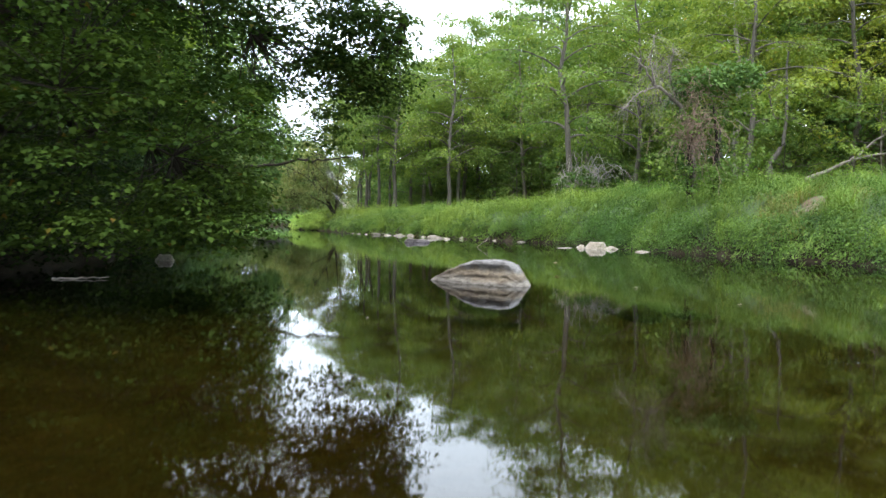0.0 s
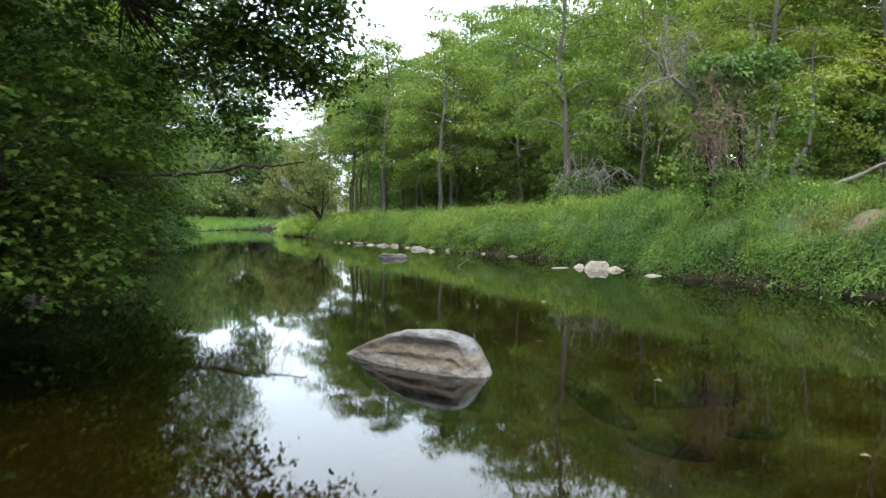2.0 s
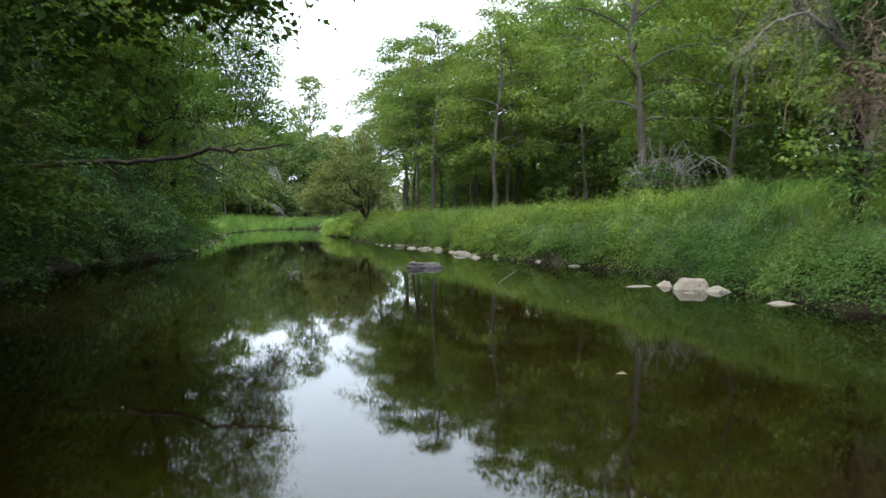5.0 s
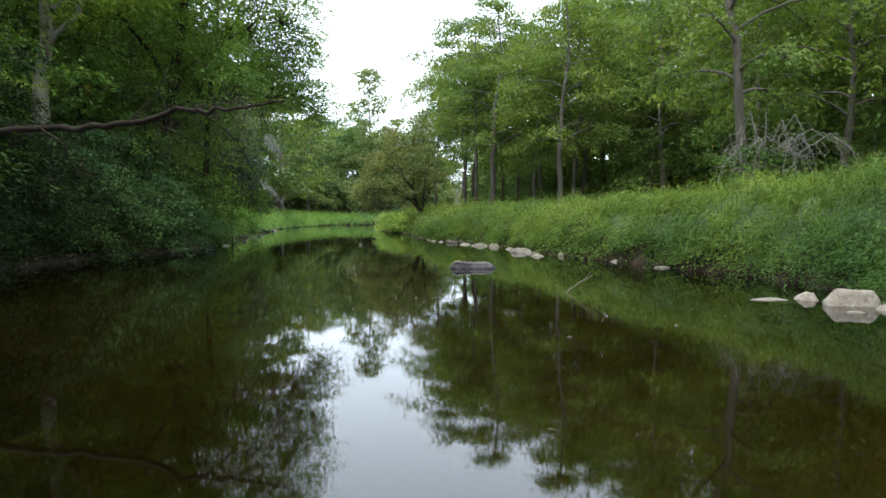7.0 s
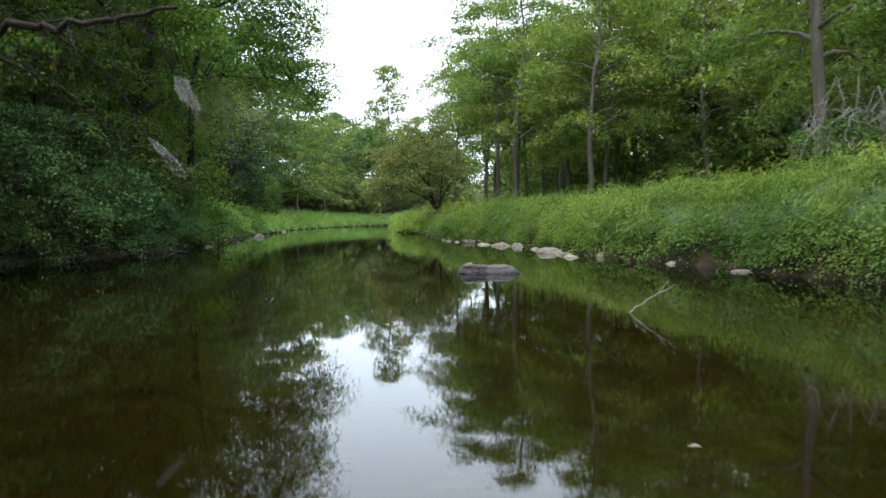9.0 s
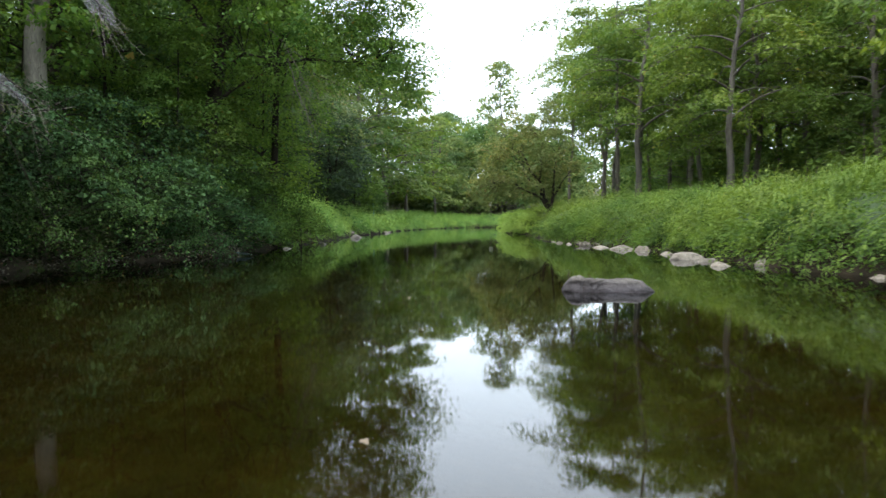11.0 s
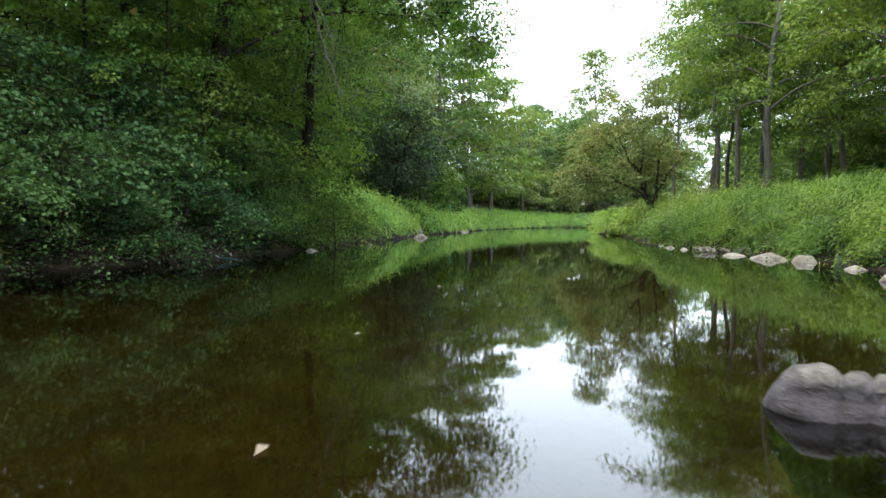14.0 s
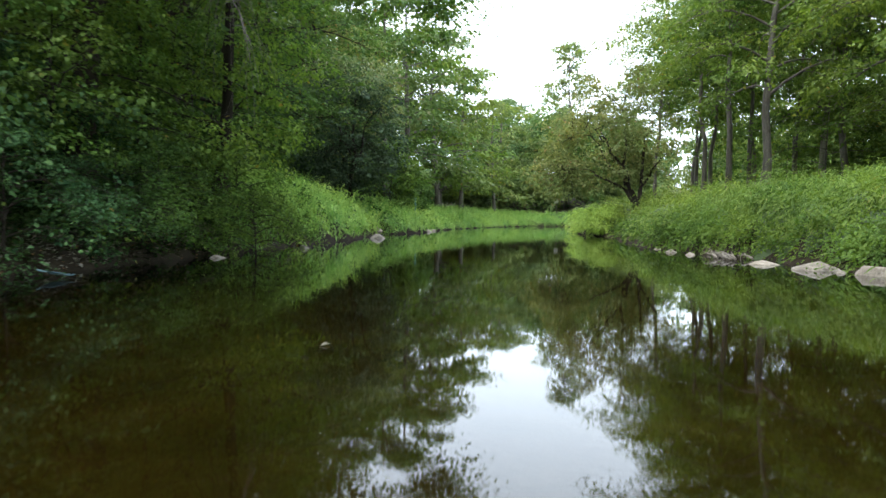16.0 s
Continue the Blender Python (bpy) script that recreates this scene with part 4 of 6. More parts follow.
def tussocks(name, label, xs, ys, count, tall, width, material, seed):
    """Fountains of arching grass blades, each blade bent in three."""
    rng = np.random.default_rng(seed)
    ok = (xs - BARE[0]) ** 2 + (ys - BARE[1]) ** 2 > (BARE[2] + 0.05) ** 2
    xs, ys = np.repeat(xs[ok], count), np.repeat(ys[ok], count)
    n = len(xs)
    az = rng.uniform(0, 2 * np.pi, n)
    L = np.repeat(tall * rng.uniform(0.55, 1.25, n // count), count) * rng.uniform(0.6, 1.2, n)
    x0, y0 = xs + rng.normal(0, 0.07, n), ys + rng.normal(0, 0.07, n)
    z0 = np.maximum(land(x0, y0), 0) - 0.02
    reach = L * rng.uniform(0.25, 0.85, n)
    dx, dy, w = np.cos(az) * reach, np.sin(az) * reach, width * rng.uniform(0.7, 1.3, n)
    sx, sy = -np.sin(az) * w / 2, np.cos(az) * w / 2
    rows = []
    for f, g, k in ((0.0, 0.0, 0.8), (0.25, 0.55, 1.0), (0.62, 0.82, 0.8)):
        for sg in (-1, 1):
            rows.append(np.stack([x0 + dx * f + sg * sx * k, y0 + dy * f + sg * sy * k, z0 + L * g], -1))
    rows.append(np.stack([x0 + dx, y0 + dy, z0 + L * (0.95 - 0.55 * reach / L)], -1))
    v = np.stack(rows, 1).reshape(-1, 3)
    b = np.arange(n) * 7
    q = np.concatenate([np.stack([b, b + 1, b + 3, b + 2], -1), np.stack([b + 2, b + 3, b + 5, b + 4], -1)])
    return tagged(new(name, mesh_np(name, v, q, np.stack([b + 4, b + 5, b + 6], -1), material)), label, "grass", kind="stuff")


for y0, y1, n, sz in ((5, 26, 560, 0.052), (26, 46, 300, 0.068)):
    xs, ys = scatter(rg, n, y0, y1, -0.35, 0.8, 1)
    x2, y2 = scatter(rg, n // 2, y0, y1, 1.0, 4.0, 1)
    clumps("bank_weeds", "clumps of broad-leaved weeds hanging over the water's edge", np.concatenate([xs, x2]), np.concatenate([ys, y2]), 210, sz, 0.25, LEAF_WEED, 70 + y0)
for y0, y1, n, sz, mt in ((6, 28, 300, 0.085, GRASS), (6, 28, 80, 0.075, LEAF_WEED), (28, 48, 240, 0.105, GRASS), (28, 48, 80, 0.1, LEAF_WEED)):
    xs, ys = scatter(rg, n, y0, y1, 0.1, 6.5, 1)
    clumps("bank_weeds", "rounded hummocks of grass and herbs on the bank", xs, ys, 280, sz * (1.5 if mt == GRASS else 0.8), 0.06 if mt == GRASS else 0.34, mt, 90 + y0 + n, big=2.0, loose=0.22)
for y0, y1, n, wd in ((5, 26, 900, 0.012), (26, 48, 700, 0.017)):
    xs, ys = scatter(rg, 2 * n, y0, y1, 0.2, 8.0, 1)
    s = billow(xs, ys, 1.15, 7) - 0.3 + 0.4 * wave(xs, ys, 3.3, 22) + 0.1 * shore_dist(xs, ys)[0] > 0.3
    xs, ys = xs[s], ys[s]
    tussocks("bank_grass", "arching tussocks of green grass on the sloping bank", xs, ys, 22, 0.55, wd, GRASS, 80 + y0)

ring = np.random.default_rng(97)
az, far = ring.uniform(0, 6.283, 900), BARE[2] * (0.75 + 1.3 * ring.uniform(0, 1, 900) ** 1.4)
xs, ys = BARE[0] + far * np.cos(az) - 0.15, BARE[1] + 1.25 * far * np.sin(az) + 0.1
tussocks("dry_grass", "thin straw-coloured grass round the bare earth", xs[:110], ys[:110], 16, 0.36, 0.011, STRAW, 98)
herbs("bank_herbs", "low green herbs round the bare earth", np.repeat(xs[110:], 6) + ring.normal(0, 0.08, 4740), np.repeat(ys[110:], 6) + ring.normal(0, 0.08, 4740), 0.22, 0.06, 0.2, GRASS, 99)


# ---------------------------------------------------------------- trees
def stand(proto, places):
    """The tree itself at the first place, copies at the others: (x, y, turn, size)."""
    for x, y, a, k in places[1:]:
        copy_thing(proto, sized(x, y, float(land(x, y)) - 0.08, a, k))
    x, y, a, k = places[0]
    proto.matrix_basis = sized(x, y, float(land(x, y)) - 0.08, a, k)


T_LABEL = "tall slender streamside tree with airy green leaves"
tall = [tree("broadleaf_tree", T_LABEL, 100 + k, BARK if k != 1 else PALE_BARK, LEAF_TALL if k != 3 else LEAF_YELLOW, 0.17, wide=0.32, group="trees of the right bank woods", height=15.5, clear=cl, radius=3.9, limbs=26, subs=6, per=50, spread=0.7, rise=0.75, trunk_r=tk, wobble=0.13, droop=0.3, flat=0.58)
        for k, (cl, tk) in enumerate(((0.27, 0.17), (0.3, 0.24), (0.25, 0.18), (0.22, 0.16), (0.46, 0.15)))]
hill = [tree("hillside_tree", "yellow-green broadleaf tree on the wooded hillside", 120 + k, BARK, LEAF_YELLOW, 0.26, wide=0.36, group="trees of the hillside woods", height=15, clear=0.2, radius=4.4, limbs=20, subs=5, per=34, spread=0.85, rise=0.7, trunk_r=0.2)
        for k in range(2)]
dark = [tree("dark_tree", "dark green broadleaf tree in the shaded woods", 140 + k, DARK_BARK, LEAF_DARK, 0.16, wide=0.38, group="trees of the left bank woods", height=16, clear=0.12, radius=4.6, limbs=26, subs=6, per=50, spread=0.74, rise=0.55, trunk_r=0.22, droop=0.25)
        for k in range(2)]
near_dark = tree("shade_tree", "fine-leaved tree leaning over the creek, its green darkened for shade", 150, DARK_BARK, LEAF_SHADE, 0.12, leaf_shape="plain", wide=0.36, group="trees of the left bank woods", height=14.5, clear=0.1, radius=4.4, limbs=28, subs=7, per=46, spread=0.55, rise=0.5, trunk_r=0.22, droop=0.25)
sap = [tree("sapling", "young understorey tree with light green leaves", 160 + k, BARK, LEAF_TALL, 0.14, wide=0.3, category="sapling", group="saplings under the woods", height=5.5, clear=0.06, radius=2.0, limbs=14, subs=4, per=24, spread=0.45, rise=0.6, trunk_r=0.05)
       for k in range(2)]
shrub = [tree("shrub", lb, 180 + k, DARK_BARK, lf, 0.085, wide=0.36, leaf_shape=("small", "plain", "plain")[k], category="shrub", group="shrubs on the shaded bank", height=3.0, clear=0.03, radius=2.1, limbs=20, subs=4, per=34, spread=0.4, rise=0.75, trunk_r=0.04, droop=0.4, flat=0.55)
         for k, (lb, lf) in enumerate((("dense shrub with shade-dark leaves hanging over the water's edge", LEAF_DEEP_SHADE), ("bluish-green leafy shrub spilling down to the water", LEAF_SHRUB), ("fresh green leafy shrub at the end of the shaded bank", LEAF_WEED)))]

understorey = [tree("understorey_tree", "small leafy tree filling the shade above the bank shrubs", 170 + k, DARK_BARK, LEAF_BROAD, 0.11, wide=0.4, leaf_shape="plain", group="small trees of the left bank", height=8.0, clear=0.16, radius=2.5, limbs=18, subs=5, per=44, spread=0.5, rise=0.6, trunk_r=0.07, droop=0.3, flat=0.5)
               for k in range(2)]

measured = [[(-0.3, 50.5, 0, 0.95), (5.6, 52.4, 70, 1.0), (-2, 62, 30, 1.0), (-4.8, 55.6, 0, 1.0)], [(7.5, 57.5, 0, 1.25), (5.6, 65.8, 0, 1.35), (14.4, 34.9, 0, 0.9)],
            [(5.9, 35.2, 20, 1.0), (0.6, 56, 200, 0.95), (16.8, 38, 120, 1.0), (2.5, 70, 10, 1.4)], [(12.5, 29.5, 60, 0.9), (10.5, 40, 60, 1.0)],
            [(-9.3, 76.4, 10, 1.1), (-8.5, 66.5, 200, 1.0), (-6.5, 70.5, 90, 1.0), (-10.6, 79, 45, 1.05), (-12.4, 73.5, 40, 0.9), (-7, 80, 160, 1.05), (-4, 66, 60, 1.0), (-6.6, 60.5, 130, 1.0), (-11.6, 84, 20, 1.0)]]
rr = np.random.default_rng(5)


def spots(n, y0, y1, d0, d1, side, s0, s1, apart=2.0):
    """Places beside the creek, kept apart from one another."""
    got = []
    for _ in range(n * 12):
        y, d = rr.uniform(y0, y1), rr.uniform(d0, d1)
        x = float(bend(RIGHT_SHORE, y)) + d / 0.9 if side > 0 else float(bend(LEFT_SHORE, y)) - d / 0.9
        if all((x - g[0]) ** 2 + (y - g[1]) ** 2 > apart ** 2 for g in got):
            got.append((x, y, rr.uniform(0, 360), rr.uniform(s0, s1)))
        if len(got) == n:
            break
    return got


right_rows = spots(20, 14, 74, 11, 26, 1, 0.85, 1.15, 2.8)
for k, proto in enumerate(tall):
    stand(proto, measured[k] + ([] if k == 4 else [p for p in right_rows if p[1] < 40] if k == 3 else [p for p in right_rows if p[1] >= 40][k::3]))
slope = spots(16, 8, 72, 25, 60, 1, 0.9, 1.25, 4)
for k, proto in enumerate(hill):
    stand(proto, slope[k::2])
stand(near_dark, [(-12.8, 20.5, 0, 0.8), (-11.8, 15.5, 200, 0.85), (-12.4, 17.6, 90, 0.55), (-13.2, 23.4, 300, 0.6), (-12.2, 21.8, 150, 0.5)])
left_dark = [(-19.5, 34, 90, 1.0), (-21, 42, 300, 1.0), (-21, 37, 10, 1.1), (-24, 45, 100, 1.1), (-18, 23, 70, 1.1), (-16, 17, 20, 1.1), (-13, 9, 100, 1.1), (-12, 3, 10, 1.0), (-12, -4, 50, 1.0),
             (-28, 50, 50, 1.15), (-30.5, 56, 150, 1.15), (-25, 38, 30, 1.15), (-33, 64, 0, 1.2)]
for k, proto in enumerate(dark):
    stand(proto, left_dark[k::2])
saps = spots(30, 18, 73, 9.5, 22, 1, 0.6, 1.1, 1.8) + spots(10, 42, 80, 12, 18, -1, 0.6, 1.1, 2)
for k, proto in enumerate(sap):
    stand(proto, saps[k::2])
shrubs = []
stand(understorey[0], [(-15.2, 25.4, 80, 0.8), (-16.6, 33.0, 220, 1.05), (-17.4, 40.8, 40, 1.0)])
stand(understorey[1], [(-14.2, 33.2, 200, 0.75), (-15.4, 36.4, 100, 0.9), (-16.8, 27.0, 10, 1.2), (-17.2, 30.8, 120, 1.2)])
for k in range(17):
    y = 17.5 + 20.5 * k / 17 + rr.uniform(-0.3, 0.3)
    for d in (0.65, 2.5):
        shrubs.append((float(bend(LEFT_SHORE, y)) - (d - 0.3 + rr.uniform(-0.25, 0.25)) / 0.9, y, rr.uniform(0, 360), rr.uniform(0.75, 1.15) * (0.6 if d < 1 else 1.1)))
shrubs += [(-13.3, 37.6, 20, 0.55), (-14.6, 38.4, 120, 0.7)]
shrubs += [(-8.6, y, 50 * y, 0.8) for y in (-3, 0.5, 4, 6.5, 8.5, 14.5)]
shrubs += [(-7.4, y, 70 * y, 0.5) for y in (5.2, 7.4, 9.2, 15.5)]
# southern shrubs take the leaf colour that holds the bank's shade
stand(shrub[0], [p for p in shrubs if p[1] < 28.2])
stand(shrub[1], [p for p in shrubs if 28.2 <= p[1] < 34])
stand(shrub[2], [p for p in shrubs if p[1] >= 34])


# far woods: closed canopy on the slopes, and the undergrowth below the trees
def canopy(name, label, places, size, lift, material, seed, radius=3.4, lobes=12, per=55, clump=1.25):
    rng = np.random.default_rng(seed)
    hearts, sizes = [], []
    for x, y, _, k in places:
        if y > 75 and abs(x - (-16 - 0.175 * (y - 100))) < 0.8 + radius * 0.3:
            continue
        z = float(land(x, y)) + lift * k
        for _n in range(lobes):
            hearts.append((x + rng.normal(0, radius * 0.55), y + rng.normal(0, radius * 0.55), z + rng.normal(0, lift * 0.33)))
            sizes.append(clump * k * rng.uniform(0.6, 1.3))
    az = rng.uniform(0, 6.283, len(hearts))
    outs = np.stack([np.cos(az), np.sin(az), 0 * az], -1)
    return tagged(new(name, spray_mesh(name, hearts, sizes, outs, per, size, material, rng, flat=0.6, wide=0.4, under=0.3)), label, "woods", kind="stuff")


bank = [tree("far_bank_tree", "light green tree on the far side of the bend", 190 + k, BARK, lf, 0.28, group="trees beyond the bend", height=16, clear=0.12, radius=4.6, limbs=22, subs=5, per=34, spread=0.85, rise=0.6, trunk_r=0.22)
        for k, lf in enumerate((LEAF_FAR, LEAF_TALL))]
beyond = [(-31.5, 70, 0, 1.15), (-35, 78, 90, 1.35), (-36, 86, 30, 1.25), (-37.5, 94, 150, 1.1), (-38, 104, 10, 0.95), (-42, 97, 60, 1.2), (-34, 118, 60, 0.8), (-36, 66, 200, 1.2), (-40, 112, 45, 1.05), (-8, 124, 0, 0.95), (2, 126, 90, 1.0), (-3, 130, 9, 1.1), (10, 129, 200, 1.1), (-43, 86, 10, 1.25), (-43, 76, 80, 1.3), (16, 131, 30, 1.0), (-29, 122, 200, 0.9), (-12.0, 127, 10, 1.2), (-26, 124, 100, 0.9)]
for k, proto in enumerate(bank):
    stand(proto, beyond[k::2])
canopy("hillside_woods", "yellow-green closed woods covering the hillside", spots(120, -10, 80, 34, 85, 1, 0.9, 1.3, 4), 0.45, 9, LEAF_YELLOW, 301, per=60)
canopy("hillside_woods", "tall yellow-green woods on the brow of the hillside", spots(44, 36, 84, 20, 34, 1, 0.9, 1.25, 2.4), 0.34, 13.5, LEAF_YELLOW, 323, radius=3.2, lobes=15, per=56)
canopy("inner_woods", "green depths of the right bank woods", spots(60, 38, 82, 15, 36, 1, 0.8, 1.25, 2.6), 0.3, 8.0, LEAF_TALL, 309, lobes=14, per=66)
canopy("inner_woods", "yellow-green depths of the hillside woods", spots(60, 8, 42, 19, 40, 1, 0.9, 1.3, 2.6), 0.3, 8.0, LEAF_YELLOW, 311, lobes=14, per=66)
# dark leaf colour stands in for shade deep in the woods
canopy("inner_woods", "dark green depths of the right bank woods", spots(60, 25, 82, 24, 40, 1, 0.8, 1.2, 3), 0.35, 4.0, LEAF_DARK, 310, lobes=12, per=60)
canopy("shaded_woods", "dark green closed woods on the slope", spots(110, -20, 62, 6, 45, -1, 0.8, 1.2, 2.8), 0.34, 7, LEAF_DARK, 302, per=66)
canopy("far_woods", "mixed green woods beyond the bend", spots(90, 46, 95, 11, 50, -1, 0.9, 1.3, 3.2), 0.4, 9, LEAF_FAR, 303, per=66)
far_spots = [(rr.uniform(-75, 70), rr.uniform(132, 180), 0, rr.uniform(0.8, 1.25)) for _ in range(200)]
canopy("valley_woods", "green woods closing the valley", far_spots, 0.65, 7.5, LEAF_FAR, 307, radius=4.2, per=40)
thicket = [(rr.uniform(-46, 34), 0, 0, rr.uniform(0.7, 1.2)) for _ in range(190)]
thicket = [(x, float(np.interp(x, [-46, -36, -33, -28, -17, -4, 15, 40], [100, 108, 113, 117, 121, 124, 129, 136])) + rr.uniform(0, 9), 0, k) for x, _, _, k in thicket]
canopy("far_thicket", "green thicket along the far bank of the bend", thicket + spots(40, 55, 94, 12, 20, -1, 0.7, 1.2, 1.5), 0.4, 3.4, LEAF_FAR, 308, radius=2.2, lobes=11, per=60)
canopy("valley_woods", "close green woods beyond the bend", [(x, y + 9, 0, k) for x, y, _, k in thicket[::2]], 0.45, 6.0, LEAF_FAR, 320, radius=2.6, lobes=12, per=42)
backs = np.random.default_rng(71)
behind = [(backs.uniform(-46, -24), backs.uniform(116, 130), 0, backs.uniform(0.8, 1.2)) for _ in range(50)]
canopy("valley_woods", "shaded green woods beyond the bend", behind, 0.4, 6.5, LEAF_DARK, 324, radius=2.8, lobes=13, per=50)
canopy("woods_edge", "leafy edge of the woods behind the terrace", spots(56, 58, 98, 9.5, 13, -1, 0.8, 1.2, 1.0), 0.24, 3.0, LEAF_FAR, 312, radius=1.8, lobes=10, per=70)
canopy("far_thicket", "close green thicket at the back of the terrace", spots(120, 62, 116, 8.5, 24, -1, 0.8, 1.2, 1.3), 0.3, 2.6, LEAF_FAR, 318, radius=2.0, lobes=9, per=60)
canopy("woods_edge", "tall grey-green woods behind the terrace", spots(46, 58, 100, 16, 32, -1, 0.9, 1.3, 2.4), 0.34, 14.0, LEAF_FAR, 319, radius=3.4, lobes=16, per=70)
canopy("woods_edge", "dark leafy edge of the woods behind the terrace", spots(40, 42, 60, 8, 13, -1, 0.8, 1.2, 1.0), 0.2, 3.4, LEAF_DARK, 315, radius=1.9, lobes=12, per=90)
canopy("woods_edge", "tall green flank of the woods behind the terrace", spots(40, 60, 100, 11, 17, -1, 0.9, 1.3, 1.8), 0.3, 10.5, LEAF_FAR, 313, radius=2.8, lobes=16, per=80)
canopy("inner_woods", "green woods on the point of the bank", [(-6, 74, 0, 1.0), (-3, 79, 0, 1.1), (-2, 71, 0, 1.0), (0, 66, 0, 1.0), (3, 75, 0, 1.2), (6, 70, 0, 1.2)], 0.26, 11.5, LEAF_TALL, 314, radius=3.2, lobes=22, per=90)
point = [(rr.uniform(-10, 9), rr.uniform(79, 99), 0, rr.uniform(0.8, 1.2)) for _ in range(44)]
canopy("inner_woods", "green woods behind the point of the bank", point[:26], 0.28, 7.5, LEAF_TALL, 321, radius=3.0, lobes=15, per=56)
# shade beneath the canopy is put into these dark leaves
canopy("undergrowth", "dark undergrowth behind the point of the bank", point, 0.26, 2.8, LEAF_DARK, 322, radius=2.4, lobes=9, per=50)
canopy("undergrowth", "dark undergrowth below the right bank trees", spots(170, 8, 82, 14, 34, 1, 0.8, 1.2, 1.5), 0.24, 2.4, LEAF_DARK, 304, radius=2.2, lobes=8, per=60)
canopy("undergrowth", "undergrowth in shade-dark leaves below the left bank trees", spots(80, -8, 37, 4, 16, -1, 0.8, 1.2, 1.5) + spots(50, 40, 90, 11, 18, -1, 0.8, 1.2, 1.5), 0.2, 2.2, LEAF_DEEP_SHADE, 305, radius=2.0, lobes=8, per=70)
# out of view behind the camera; added to hold back sky light
canopy("woods_behind", "unseen woods behind the camera, added to close off light", [(x, y, 0, 1.1) for x in range(-40, 50, 5) for y in (-28, -36) if not -9 < x < 13], 0.55, 7, LEAF_TALL, 306)


def leaf_heap(name, label, lobes, per, spread, size, leaf, seed, category, wide=0.4):
    rng = np.random.default_rng(seed)
    hearts, sizes, outs = lumps(rng, lobes, spread)
    return tagged(new(name, spray_mesh(name, hearts, sizes, outs, per, size, leaf, rng, flat=0.6, wide=wide, shape="plain")), label, category, kind="stuff")


def shaped_tree(name, label, seed, trunk, limbs, lobes, per, spread, bark, leaf, leaf_size, trunk_r, wide=0.4, shell=0.5, twig_r=0.012, flat=0.45, leaf_shape="plain", under=0.25, sag=0.4, lift=0.55, loose=0.35):
    """A tree whose trunk and limbs run through given places, with leaf clumps in given lobes."""
    rng = np.random.default_rng(seed)
    root = tagged(new(name), label, "tree")
    root.location = trunk[0]
    o = np.array(trunk[0])
    tp = np.array(trunk, float)
    tt = Tubes()
    s = np.linspace(0, 1, 10)
    q = np.stack([np.interp(s, np.linspace(0, 1, len(tp)), tp[:, c]) for c in range(3)], -1)
    q[1:-1] += rng.normal(0, 0.05, (8, 3))
    rad = trunk_r * (1 - 0.75 * s)
    rad[0] *= 1.4
    tt.add(q - o, rad, 10)
    part_mesh("trunk", tt.mesh("trunk", bark), root)
    nodes = [q[5:]]
    for a, b, r0 in limbs:
        p, r = bough_to(rng, a, b, r0)
        nodes.append(p[2:])
        lt = Tubes()
        lt.add(p - o, r, 6)
        part_mesh("limb", lt.mesh("limb", bark), root)
    nodes = np.concatenate(nodes)
    hearts, sizes, outs = lumps(rng, lobes, spread, shell)
    tw = Tubes()
    for h in hearts[::2]:
        k = np.argmin(((nodes - h) ** 2).sum(1))
        p, r = bough_to(rng, nodes[k], h, twig_r, 0.05, 4)
        tw.add(p - o, r + 0.002, 3)
    tagged(part_mesh("brushwood", tw.mesh("brushwood", bark), root), kind="stuff")
    tagged(part_mesh("crown", spray_mesh("crown", hearts - o, sizes, outs, per, leaf_size, leaf, rng, flat=flat, wide=wide, under=under, sag=sag, shape=leaf_shape, lift=lift, loose=loose), root), kind="stuff")
    return root


